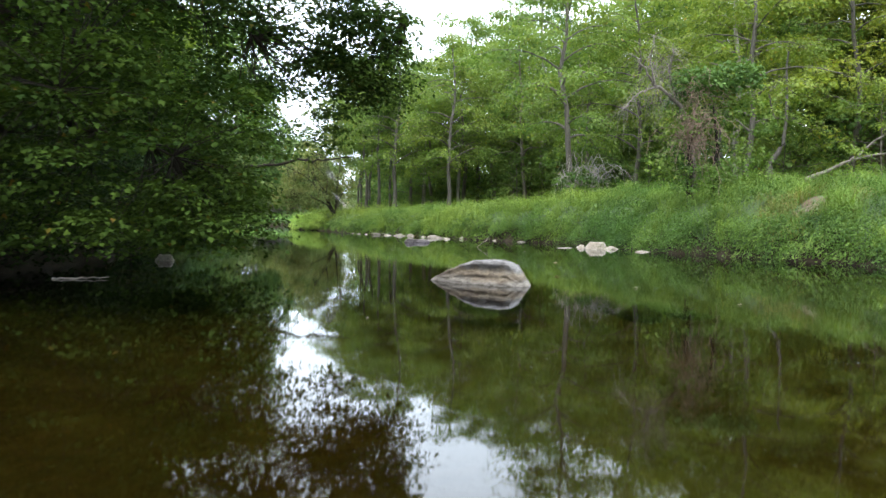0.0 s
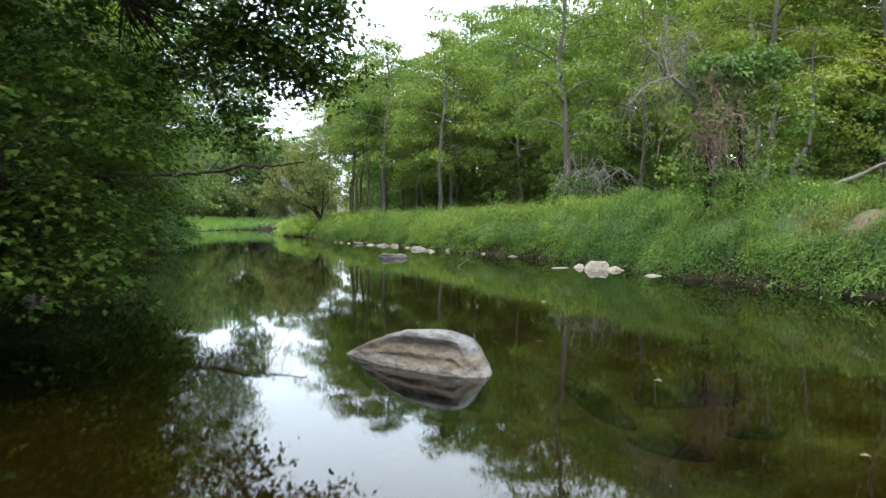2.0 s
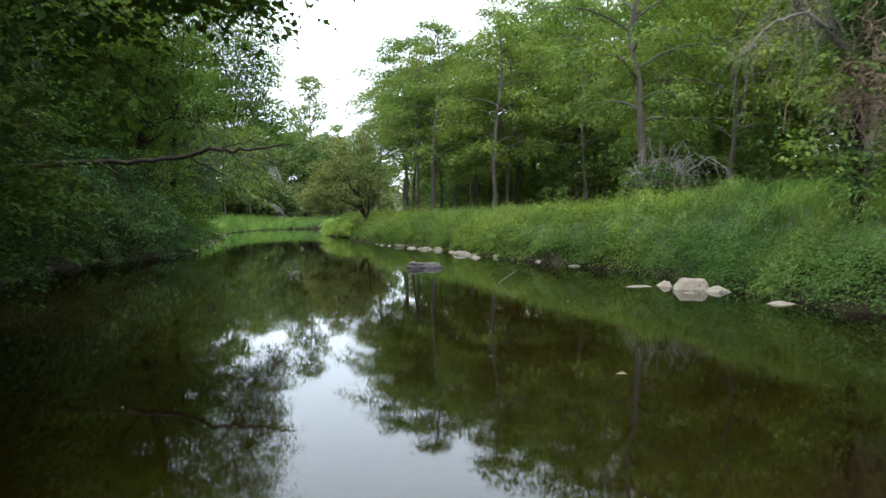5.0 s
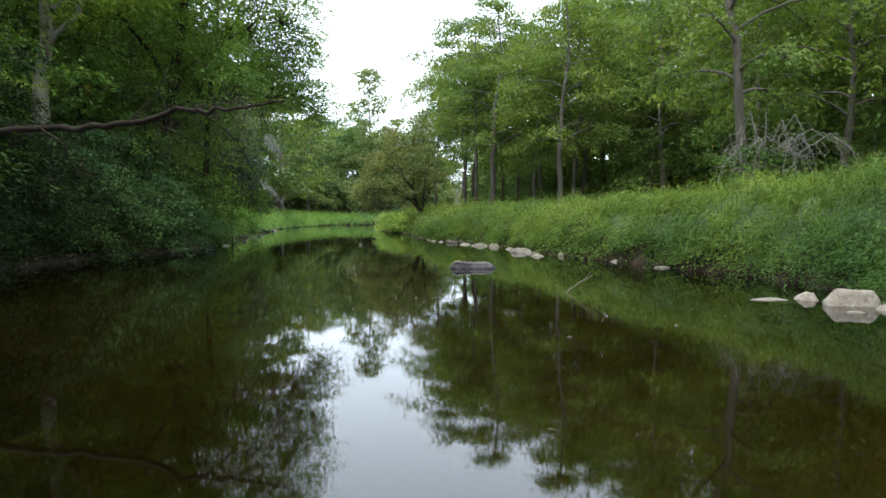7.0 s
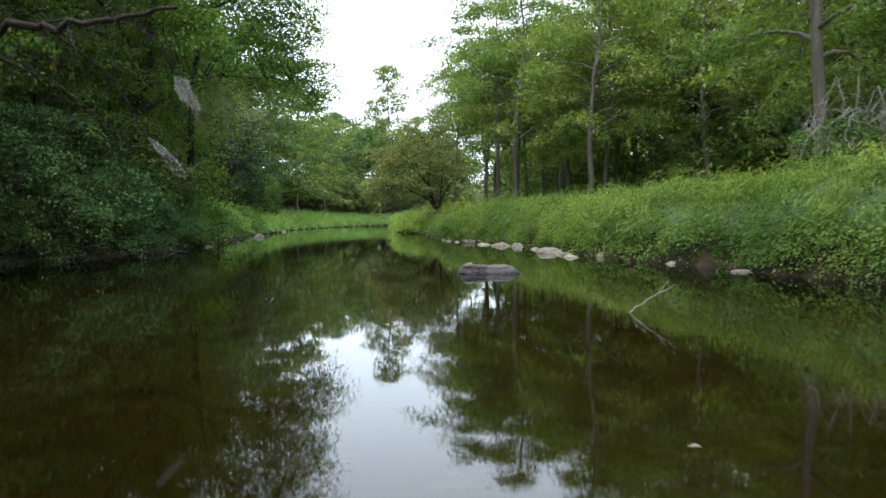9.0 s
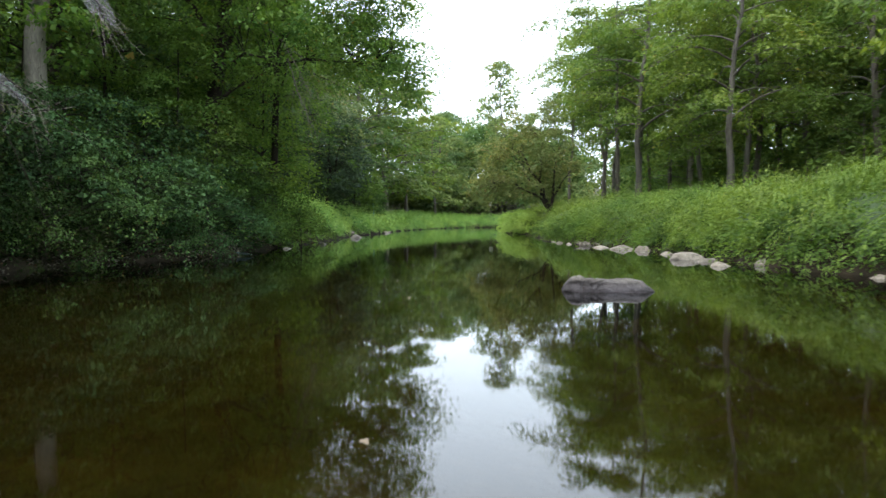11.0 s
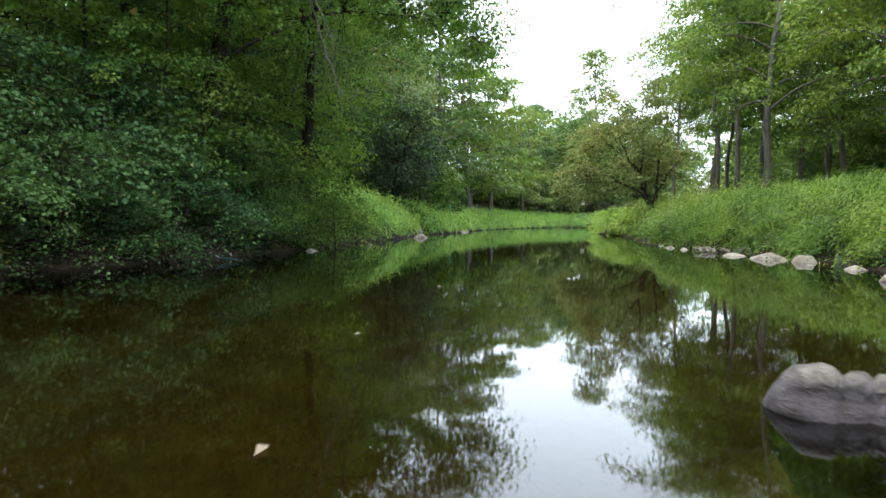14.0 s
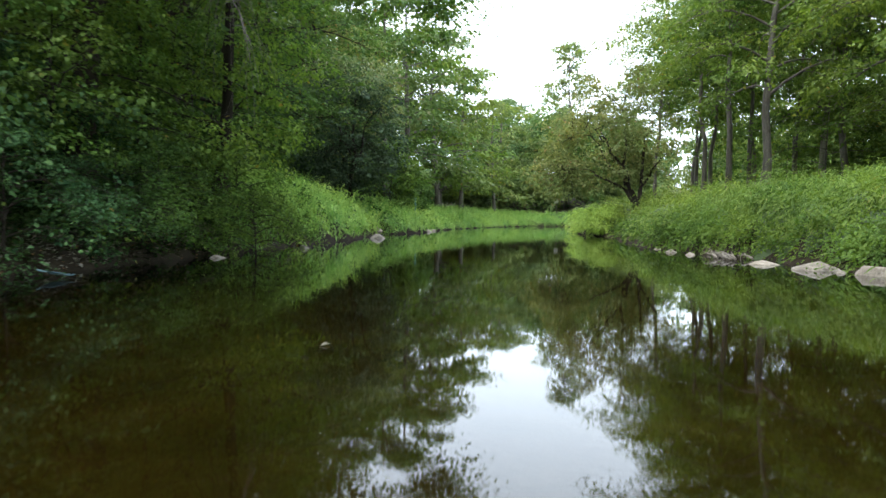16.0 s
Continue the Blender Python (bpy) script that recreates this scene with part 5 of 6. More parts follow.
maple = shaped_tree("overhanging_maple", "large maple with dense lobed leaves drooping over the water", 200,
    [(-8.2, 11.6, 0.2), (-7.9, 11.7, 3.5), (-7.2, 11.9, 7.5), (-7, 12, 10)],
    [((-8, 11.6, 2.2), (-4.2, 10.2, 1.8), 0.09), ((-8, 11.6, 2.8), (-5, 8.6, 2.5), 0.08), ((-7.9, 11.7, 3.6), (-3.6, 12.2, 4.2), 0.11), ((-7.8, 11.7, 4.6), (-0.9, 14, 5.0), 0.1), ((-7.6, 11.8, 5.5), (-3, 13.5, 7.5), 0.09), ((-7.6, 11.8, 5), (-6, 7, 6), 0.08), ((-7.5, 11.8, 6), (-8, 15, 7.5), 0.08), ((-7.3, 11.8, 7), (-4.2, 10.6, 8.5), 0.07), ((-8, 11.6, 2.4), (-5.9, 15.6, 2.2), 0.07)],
    # lobes centred 7.6 and 10.6 up are unseen, added to shade those below
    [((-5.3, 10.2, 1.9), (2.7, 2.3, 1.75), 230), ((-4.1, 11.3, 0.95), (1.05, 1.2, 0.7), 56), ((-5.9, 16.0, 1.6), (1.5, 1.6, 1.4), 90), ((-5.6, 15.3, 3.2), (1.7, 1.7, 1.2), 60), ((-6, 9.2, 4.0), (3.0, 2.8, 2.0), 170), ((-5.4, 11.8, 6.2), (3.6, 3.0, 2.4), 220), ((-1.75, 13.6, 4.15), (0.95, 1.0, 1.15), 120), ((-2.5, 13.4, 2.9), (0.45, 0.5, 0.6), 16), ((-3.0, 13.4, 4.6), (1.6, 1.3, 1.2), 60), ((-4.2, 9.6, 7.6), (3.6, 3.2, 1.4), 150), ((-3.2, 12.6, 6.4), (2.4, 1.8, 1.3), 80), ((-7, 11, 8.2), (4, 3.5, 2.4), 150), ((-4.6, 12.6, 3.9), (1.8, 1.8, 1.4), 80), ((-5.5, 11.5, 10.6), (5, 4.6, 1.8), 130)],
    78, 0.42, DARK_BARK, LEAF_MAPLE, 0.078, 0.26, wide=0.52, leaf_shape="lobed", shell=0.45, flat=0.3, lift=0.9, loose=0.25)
spreading = shaped_tree("spreading_tree", "broad tree stretching its leafy branches across the creek", 205,
    [(-14.6, 34.5, 1.0), (-14.4, 34.6, 4), (-13.8, 35, 8.5), (-13.5, 35.5, 13)],
    [((-14.4, 34.6, 4.2), (-11.5, 41.8, 6.2), 0.07), ((-14.2, 34.8, 5.5), (-11, 37.5, 9), 0.09), ((-14, 35, 7), (-16.5, 39, 11), 0.1), ((-13.9, 35, 8), (-11.5, 33, 11), 0.1), ((-14.4, 34.6, 4.5), (-11.2, 33.6, 5.2), 0.09), ((-14.2, 34.8, 6), (-17, 32, 9), 0.09)],
    [((-12.0, 39.0, 9.6), (2.2, 2.4, 2.4), 120), ((-12.4, 38.4, 13), (2.8, 3, 2.5), 100), ((-11.6, 42.0, 6.9), (1.3, 1.3, 1.0), 50), ((-12.0, 41.0, 9.0), (1.7, 1.7, 1.5), 70), ((-11.2, 41.6, 5.6), (0.7, 0.8, 0.5), 12), ((-11.4, 38.8, 6.4), (1.8, 1.8, 1.2), 70), ((-12.6, 36.8, 9.2), (3.2, 3.2, 2.6), 170), ((-13.5, 35.5, 13), (4.2, 4.2, 3.2), 190), ((-12.2, 33.8, 6), (1.9, 1.9, 1.6), 70), ((-12.8, 33.2, 9), (2.2, 2.0, 2.4), 110), ((-15, 37.5, 6), (2.6, 2.6, 2.6), 120)],
    60, 0.55, DARK_BARK, LEAF_BROAD, 0.1, 0.3)
shaped_tree("pale_trunked_tree", "big tree with a pale furrowed trunk above the shrubs", 209,
    [(-15.6, 30.1, 1.2), (-15.6, 30.1, 4), (-15.5, 30.2, 8), (-15.3, 30.3, 12)],
    [((-15.6, 30.1, 5.5), (-12.8, 29.4, 8.2), 0.12), ((-15.5, 30.2, 7), (-14.2, 33.2, 9.5), 0.12), ((-15.5, 30.2, 8), (-18, 28.6, 10.5), 0.1), ((-15.4, 30.2, 9.5), (-13.5, 30.8, 12.5), 0.1)],
    [((-13.4, 29.4, 8.6), (2.6, 2.6, 1.8), 120), ((-14.6, 32.6, 9.6), (2.4, 2.4, 1.8), 100), ((-17.4, 29, 10.2), (2.6, 2.6, 2), 90), ((-14.6, 30.6, 12.8), (3.4, 3.4, 2), 120)],
    54, 0.55, PALE_BARK, LEAF_BROAD, 0.11, 0.34)
shaped_tree("dark_trunked_tree", "slender dark-trunked tree behind the bank shrubs", 211,
    [(-15.0, 38.3, 1.2), (-15.0, 38.4, 3.5), (-14.7, 38.5, 7), (-14.5, 38.8, 11)],
    [((-15, 38.4, 4.5), (-13.4, 38.0, 7), 0.08), ((-14.8, 38.4, 6), (-16.8, 39.4, 8.6), 0.08), ((-14.6, 38.6, 8), (-13.2, 39.8, 10.5), 0.07)],
    [((-14.6, 38.6, 10.5), (2.6, 2.6, 2.4), 110), ((-16.4, 39.2, 8), (1.9, 1.9, 1.8), 70)],
    54, 0.5, DARK_BARK, LEAF_BROAD, 0.11, 0.17)
shaped_tree("yellow_green_bush", "young tree with bright yellow-green layered leaves", 206,
    [(-13.4, 33.2, 0.8), (-13.3, 33.3, 2), (-13.2, 33.3, 3.6)], [((-13.3, 33.3, 2), (-12.4, 33.0, 3), 0.03), ((-13.3, 33.3, 2.4), (-13.9, 33.6, 3.4), 0.03)],
    [((-13.1, 33.2, 3.0), (1.0, 1.0, 0.9), 50)], 34, 0.26, DARK_BARK, LEAF_TALL, 0.085, 0.05)
shaped_tree("flowering_tall_bush", "rounded dark grey-green bush with pale tops on the terrace", 207,
    [(-22.6, 53.5, 1.2), (-22.5, 53.5, 4), (-22.4, 53.6, 7)], [((-22.5, 53.5, 3), (-20.8, 53.5, 6), 0.06), ((-22.5, 53.5, 3), (-24, 54, 6), 0.06)],
    [((-23.2, 53.6, 4.9), (3.1, 3.0, 3.4), 230), ((-23.4, 54.4, 3.4), (2.4, 2.0, 1.4), 80)], 46, 0.5, DARK_BARK, LEAF_GREY, 0.15, 0.12)
leaf_heap("pale_blossom", "pale flowering sprays heaped over the tall bush", [((-22.6, 53.2, 7.4), (2.4, 2.2, 1.0), 46)], 30, 0.45, 0.15, LEAF_PALE, 417, "blossom")
for seed, x, y, k in ((231, -24.6, 60.0, 1.0), (232, -26.6, 65.5, 0.75)):
    shaped_tree("round_young_tree", "rounded young tree with fresh green leaves on the terrace", seed,
        [(x, y, 1.0), (x, y, 2.2 * k), (x + 0.1, y, 4 * k)], [((x, y, 1.8), (x + 1.0 * k, y, 3.4 * k), 0.03), ((x, y, 1.8), (x - 1.0 * k, y + 0.3, 3.2 * k), 0.03)],
        [((x, y, 1.0 + 2.1 * k), (1.7 * k, 1.7 * k, 2.1 * k), int(130 * k))], 44, 0.36, DARK_BARK, LEAF_WEED, 0.15, 0.06)
bronze = shaped_tree("bronze_tree", "tall bronze-tinged tree behind the terrace", 208,
    [(-27.5, 59.5, 1.4), (-27.4, 59.5, 6), (-27.3, 59.6, 11)], [((-27.4, 59.5, 5), (-25.5, 59.5, 9), 0.1), ((-27.4, 59.5, 5), (-29, 60, 9), 0.1)],
    [((-27.2, 59.6, 7.5), (3, 3, 4.5), 210)], 44, 0.55, DARK_BARK, LEAF_BRONZE, 0.18, 0.2)
airy = tree("sparse_poplar", "tall thin poplar with sparse leaves above the bend", 210, BARK, LEAF_FAR, 0.3, height=19.5, clear=0.2, radius=2.6, limbs=34, subs=6, per=11, spread=0.5, rise=1.7, trunk_r=0.16, flat=0.9)
airy.matrix_basis = sized(-33.5, 119.0, 1.0, 0, 1.36)
willow = shaped_tree("leaning_willow", "leaning bronze-green willow on the corner of the bank", 220,
    [(-10.2, 58.9, 1.0), (-10.5, 59, 1.9), (-11.3, 59.2, 3.4), (-12.2, 59.3, 5)],
    [((-10.3, 58.9, 1.3), (-9.9, 59.2, 4.8), 0.1), ((-10.5, 59, 1.6), (-13.4, 58.9, 3.2), 0.09), ((-10.9, 59.1, 2.4), (-11.2, 59.8, 6), 0.08), ((-10.4, 59, 1.4), (-8.9, 59.5, 4.0), 0.07), ((-10.6, 59, 1.8), (-12.6, 58.6, 5.2), 0.07), ((-11, 59.1, 2.8), (-13.6, 59.4, 4.9), 0.06)],
    [((-12.1, 59.3, 4.2), (2.8, 2.3, 2.2), 200), ((-14.0, 59, 2.7), (1.6, 1.5, 1.2), 56), ((-10.0, 59.3, 4.4), (1.5, 1.6, 2.0), 64), ((-12.6, 59.8, 6.4), (1.3, 1.3, 1.4), 40), ((-10.9, 59.8, 7.0), (1.1, 1.0, 1.3), 26), ((-14.2, 59.6, 5.0), (1.2, 1.2, 1.0), 26)],
    42, 0.42, DARK_BARK, LEAF_BRONZE, 0.12, 0.17, flat=0.8, sag=0.1)


# ---------------------------------------------------------------- dead wood, vines and litter
def wood_thing(name, label, runs, bark, seed, category="branch", sides=6, fine=0, fine_len=0.5, fine_r=0.006, droop=0.5):
    """A dead limb: each run (points, root radius) a part of its own, with fine twigs."""
    rng = np.random.default_rng(seed)
    root = tagged(new(name), label, category)
    o = np.array(runs[0][0][0], float)
    root.location = o
    every = []
    for pts, r0 in runs:
        p = np.array(pts, float)
        u = np.linspace(0, 1, max(7, 5 * len(p)))
        q = np.stack([np.interp(u, np.linspace(0, 1, len(p)), p[:, c]) for c in range(3)], -1)
        q[1:-1] += rng.normal(0, min(r0 * 0.35, 0.03) if r0 > 0.025 else r0 * 0.4, (len(u) - 2, 3))
        tb = Tubes()
        tb.add(q - o, r0 * (1 - 0.8 * u), sides)
        part_mesh("limb", tb.mesh("limb", bark), root)
        every.append(q[1:])
    every = np.concatenate(every)
    if fine:
        tw = Tubes()
        for _ in range(fine):
            a = every[rng.integers(len(every))]
            L = fine_len * rng.uniform(0.4, 1.3)
            d = unit(rng.normal(0, 1, 3))
            s2 = np.linspace(0, 1, 5)[:, None]
            p = a + d * L * s2 + np.array([0, 0, -droop * L]) * s2 ** 2 + np.cumsum(rng.normal(0, 0.03 * L, (5, 3)), 0)
            tw.add(p - o, fine_r * (1 - 0.7 * s2[:, 0]), 3)
        tagged(part_mesh("brushwood", tw.mesh("brushwood", bark), root), kind="stuff")
    return root


wood_thing("overhanging_limb", "dark crooked limb with drooping grey twigs over the water",
           [([(-12.6, 20.6, 2.5), (-9.6, 20.3, 2.25), (-8.2, 20.5, 2.42), (-6.85, 20.4, 2.46), (-5.6, 20.6, 2.5), (-4.42, 20.5, 2.72), (-3.9, 20.55, 2.66), (-3.1, 20.7, 2.8)], 0.085), ([(-6.85, 20.4, 2.46), (-6.4, 20.3, 2.2), (-6.2, 20.35, 1.75)], 0.022), ([(-4.42, 20.5, 2.72), (-4.2, 21.4, 2.95), (-4.1, 22.0, 2.85)], 0.014), ([(-4.42, 20.5, 2.72), (-4.05, 20.8, 2.4), (-3.9, 20.98, 2.15)], 0.013), ([(-5.2, 20.55, 2.58), (-4.5, 20.9, 2.2), (-4.0, 21.2, 1.7)], 0.014), ([(-5.6, 20.6, 2.5), (-5.3, 20.9, 3.0), (-5.2, 21.1, 3.4)], 0.014)],
           DARK_BARK, 401, fine=150, fine_len=0.7, fine_r=0.0055, droop=0.9)
wood_thing("hanging_branch", "pale bare drooping branch hanging from a bank tree",
           [([(-13.4, 35.2, 7.2), (-12.4, 35.5, 6.2), (-11.9, 35.6, 4.6), (-11.5, 35.7, 3.6)], 0.035), ([(-12.4, 35.5, 6.2), (-11.6, 35.2, 5.2), (-11.2, 35.2, 4.4)], 0.02)], DEAD_WOOD, 402, fine=60, fine_len=0.9, droop=1.2)
wood_thing("dead_stick", "bare forked stick poking out of the creek", [([(0.6, 22.3, -0.4), (0.84, 22.25, 0.02), (1.05, 22.2, 0.17), (1.26, 22.15, 0.3)], 0.015), ([(1.1, 22.2, 0.19), (1.2, 22.2, 0.34)], 0.01)], DEAD_WOOD, 403)
wood_thing("broken_trunk", "short grey broken trunk at the top of the bank", [([(8.55, 21.6, float(land(8.55, 21.6)) - 0.1), (8.5, 21.6, 2.6), (8.45, 21.55, 3.9)], 0.14)], BARK, 421, category="stump", fine=8, fine_len=0.5)
wood_thing("broken_trunk", "short grey broken trunk at the top of the bank", [([(9.9, 24.0, float(land(9.9, 24.0)) - 0.1), (9.9, 24.0, 2.8), (9.95, 24.0, 4.2)], 0.13)], BARK, 422, category="stump", fine=8, fine_len=0.5)
wood_thing("floating_stick", "pale stick afloat under the overhanging maple", [([(-5.6, 9.4, 0.01), (-5.2, 9.42, 0.02), (-4.85, 9.5, 0.025)], 0.018)], DEAD_WOOD, 423)
dw = np.random.default_rng(424)
drift = []
for k in range(12):
    x, y, a, L = -4.3 - 0.045 * k + dw.normal(0, 0.1), 40.8 + 0.11 * k + dw.normal(0, 0.12), dw.uniform(1.7, 2.6), dw.uniform(0.25, 0.6)
    drift.append(([(x, y, 0.03), (x + 0.5 * L * math.cos(a), y + 0.5 * L * math.sin(a), 0.06 + 0.06 * dw.uniform(0, 1)), (x + L * math.cos(a), y + L * math.sin(a), 0.05 + 0.1 * dw.uniform(0, 1))], dw.uniform(0.012, 0.03)))
wood_thing("driftwood_pile", "low heap of brown drift twigs among the shore stones", drift, DEAD_WOOD, 425, category="driftwood", fine=40, fine_len=0.25, fine_r=0.004, droop=0.1)
wood_thing("fallen_trunk", "pale fallen trunk lying on the hillside", [([(14.3, 27.7, 2.6), (16, 27.5, 3.4), (19, 27, 4.1)], 0.1), ([(16, 27.5, 3.4), (17, 27.2, 4.3), (17.6, 27.2, 4.6)], 0.06)], DEAD_WOOD, 404, category="log")
wood_thing("leaning_dead_tree", "crooked pale dead tree at the wood's edge", [([(13.5, 28.6, 2.2), (13.2, 28.6, 3.3), (13.9, 28.6, 4.2), (14.0, 28.7, 8)], 0.17), ([(13.4, 28.6, 5.2), (13.0, 28.2, 6.2), (13.7, 28.2, 7.0)], 0.06)], BARK, 405, category="tree", fine=20, fine_len=0.8)
wood_thing("grey_snag", "grey dead treetop leaning out in a fan of fine bare twigs", [([(7.5, 21.0, 1.5), (7.3, 20.9, 3.6), (6.7, 20.5, 4.5), (5.9, 20.0, 4.9), (5.2, 19.6, 5.6)], 0.09), ([(6.1, 20.1, 4.85), (5.4, 19.8, 4.6), (4.9, 19.6, 4.1)], 0.035), ([(5.9, 20.0, 4.9), (5.7, 19.8, 5.6), (5.8, 19.7, 6.2)], 0.03), ([(6.7, 20.5, 4.5), (6.4, 20.3, 5.3), (6.5, 20.2, 6.0)], 0.028)], DEAD_WOOD, 406, category="tree", fine=320, fine_len=0.75, fine_r=0.007, droop=0.7)
tr = np.random.default_rng(427)
arcs = []
for k in range(22):
    side = tr.uniform(-1, 1) * 1.9 + 0.7
    up = tr.uniform(0.9, 2.6) * (1 - 0.12 * abs(side))
    x0, y0 = 6.4 + tr.normal(0, 0.5), 34.0 + tr.normal(0, 0.3)
    fwd = tr.uniform(-0.9, 0.2)
    arcs.append(([(x0, y0, 1.4), (x0 + 0.2 * side, y0 + 0.4 * fwd, 1.9 + 0.75 * up), (x0 + 0.6 * side, y0 + 0.8 * fwd, 2.0 + up), (x0 + 0.9 * side, y0 + fwd, 2.0 + 0.75 * up), (x0 + 1.1 * side, y0 + fwd, 1.9 + 0.3 * up)], tr.uniform(0.014, 0.034)))
wood_thing("brush_tangle", "tangle of fallen grey branches at the meadow's edge", arcs, SILVER_WOOD, 407, category="branches", fine=300, fine_len=0.7, fine_r=0.008, droop=0.6)
stump = wood_thing("vine_stump", "broken trunk shrouded in dry brown hanging vines", [([(7.3, 20.8, 1.2), (7.2, 20.8, 3), (7.5, 20.8, 4.7)], 0.12), ([(8.1, 21.1, 1.3), (8.2, 21.1, 3), (8.0, 21.0, 4.4)], 0.1)], DARK_BARK, 408, category="stump", fine=30, fine_len=0.6, fine_r=0.008, droop=0.6)
vr = np.random.default_rng(418)
for base, count, reach, fall in (((7.1, 20.3, 3.7), 90, 0.75, 1.0), ((7.0, 20.2, 3.3), 26, 0.5, 1.0), ((7.1, 20.2, 4.7), 26, 0.5, 0.9), ((7.6, 20.3, 4.4), 18, 0.8, 0.7)):
    vines = Tubes()
    for _ in range(count):
        az, out_r, dn = vr.uniform(0, 6.283), reach * vr.uniform(0.3, 1.2), fall * vr.uniform(0.15, 1.15)
        u = np.linspace(0, 1, 11)
        p = np.array(base) + np.stack([np.cos(az) * out_r * u ** 0.6, 0.6 * np.sin(az) * out_r * u ** 0.6, 0.16 * np.sin(u * 3.1) - dn * u ** 1.8], -1)
        p = p + vr.normal(0, 0.16, 3) + np.cumsum(vr.normal(0, 0.075, (11, 3)), 0) - np.array(stump.location)
        vines.add(p, vr.uniform(0.005, 0.014) * (1 - 0.6 * u), 4)
    tagged(part_mesh("vines", vines.mesh("vines", VINE), stump), kind="stuff")


leaf_heap("ivy_crown", "dark green ivy heaped over the broken trunk", [((8.5, 20.6, 5.2), (0.8, 0.7, 0.45), 40), ((7.2, 20.4, 4.9), (0.6, 0.6, 0.5), 26), ((7.8, 20.7, 4.9), (0.6, 0.6, 0.3), 14), ((7.6, 20.8, 4.3), (1.0, 0.5, 0.7), 26), ((7.7, 21.1, 3.0), (0.8, 0.4, 1.0), 20)], 34, 0.26, 0.11, LEAF_DARK, 411, "ivy")
leaf_heap("stump_weeds", "leafy weeds crowding the foot of the broken trunk", [((7.4, 20.3, 2.1), (0.9, 0.5, 0.5), 34), ((8.4, 20.7, 2.2), (0.7, 0.5, 0.6), 26)], 34, 0.24, 0.08, LEAF_WEED, 415, "weeds")
leaf_heap("vine_leaves", "yellowing leaves on the hanging vines", [((6.8, 20.5, 3.7), (0.5, 0.6, 0.8), 22), ((6.5, 20.6, 2.4), (0.4, 0.4, 0.7), 12), ((9.0, 20.7, 3.9), (0.8, 0.6, 0.9), 36), ((9.2, 20.9, 2.6), (0.6, 0.5, 0.7), 18)], 28, 0.26, 0.1, LEAF_TALL, 414, "vine")
leaf_heap("ivy_mound", "green ivy over the fallen branches", [((6.0, 33.6, 2.6), (0.9, 0.6, 0.9), 56), ((7.4, 33.5, 2.4), (0.9, 0.6, 0.6), 28)], 30, 0.25, 0.12, LEAF_WEED, 412, "ivy")
# the lightened reed colour makes up for the willow's shade here
leaf_heap("corner_tussock", "rounded clump of lush grass and weeds at the corner", [((-12.1, 59.4, 0.75), (0.95, 1.3, 0.75), 90), ((-13.2, 61.8, 0.75), (0.9, 1.5, 0.7), 70), ((-14.6, 64.8, 0.7), (0.9, 1.6, 0.7), 60)], 46, 0.32, 0.2, LIT_REED_GRASS, 413, "weeds", 0.12)


def torn_sheet(name, label, corners, material, seed, crumple=0.06, nx=12, ny=16, category="plastic sheet"):
    """A crumpled sheet between four corners, ragged along its lower edge."""
    a, b, c, d = (np.array(p, float) for p in corners)
    u, v = np.meshgrid(np.linspace(0, 1, nx), np.linspace(0, 1, ny), indexing="ij")
    p = (a * (1 - u)[..., None] + b * u[..., None]) * (1 - v)[..., None] + (d * (1 - u)[..., None] + c * u[..., None]) * v[..., None]
    flat = p.reshape(-1, 3)
    for k in range(len(flat)):
        q = Vector(flat[k])
        flat[k] += np.array(noise.noise_vector(q * 4 + Vector((seed, 0, 0)))) * crumple + np.array(noise.noise_vector(q * 11)) * crumple * 0.4
    i, j = np.meshgrid(np.arange(nx - 1), np.arange(ny - 1), indexing="ij")
    q = np.stack([i * ny + j, (i + 1) * ny + j, (i + 1) * ny + j + 1, i * ny + j + 1], -1).reshape(-1, 4)
    ragged = [f for f, ii, jj in zip(q, i.ravel(), j.ravel()) if not (jj > ny - 8 and noise.noise(Vector((ii * 0.7, jj * 0.5, seed))) > 0.02)]
    ob = new(name, mesh_np(name, flat, np.array(ragged), None, material, True))
    md = ob.modifiers.new("thickness", "SOLIDIFY")
    md.thickness = 0.003
    return tagged(ob, label, category)


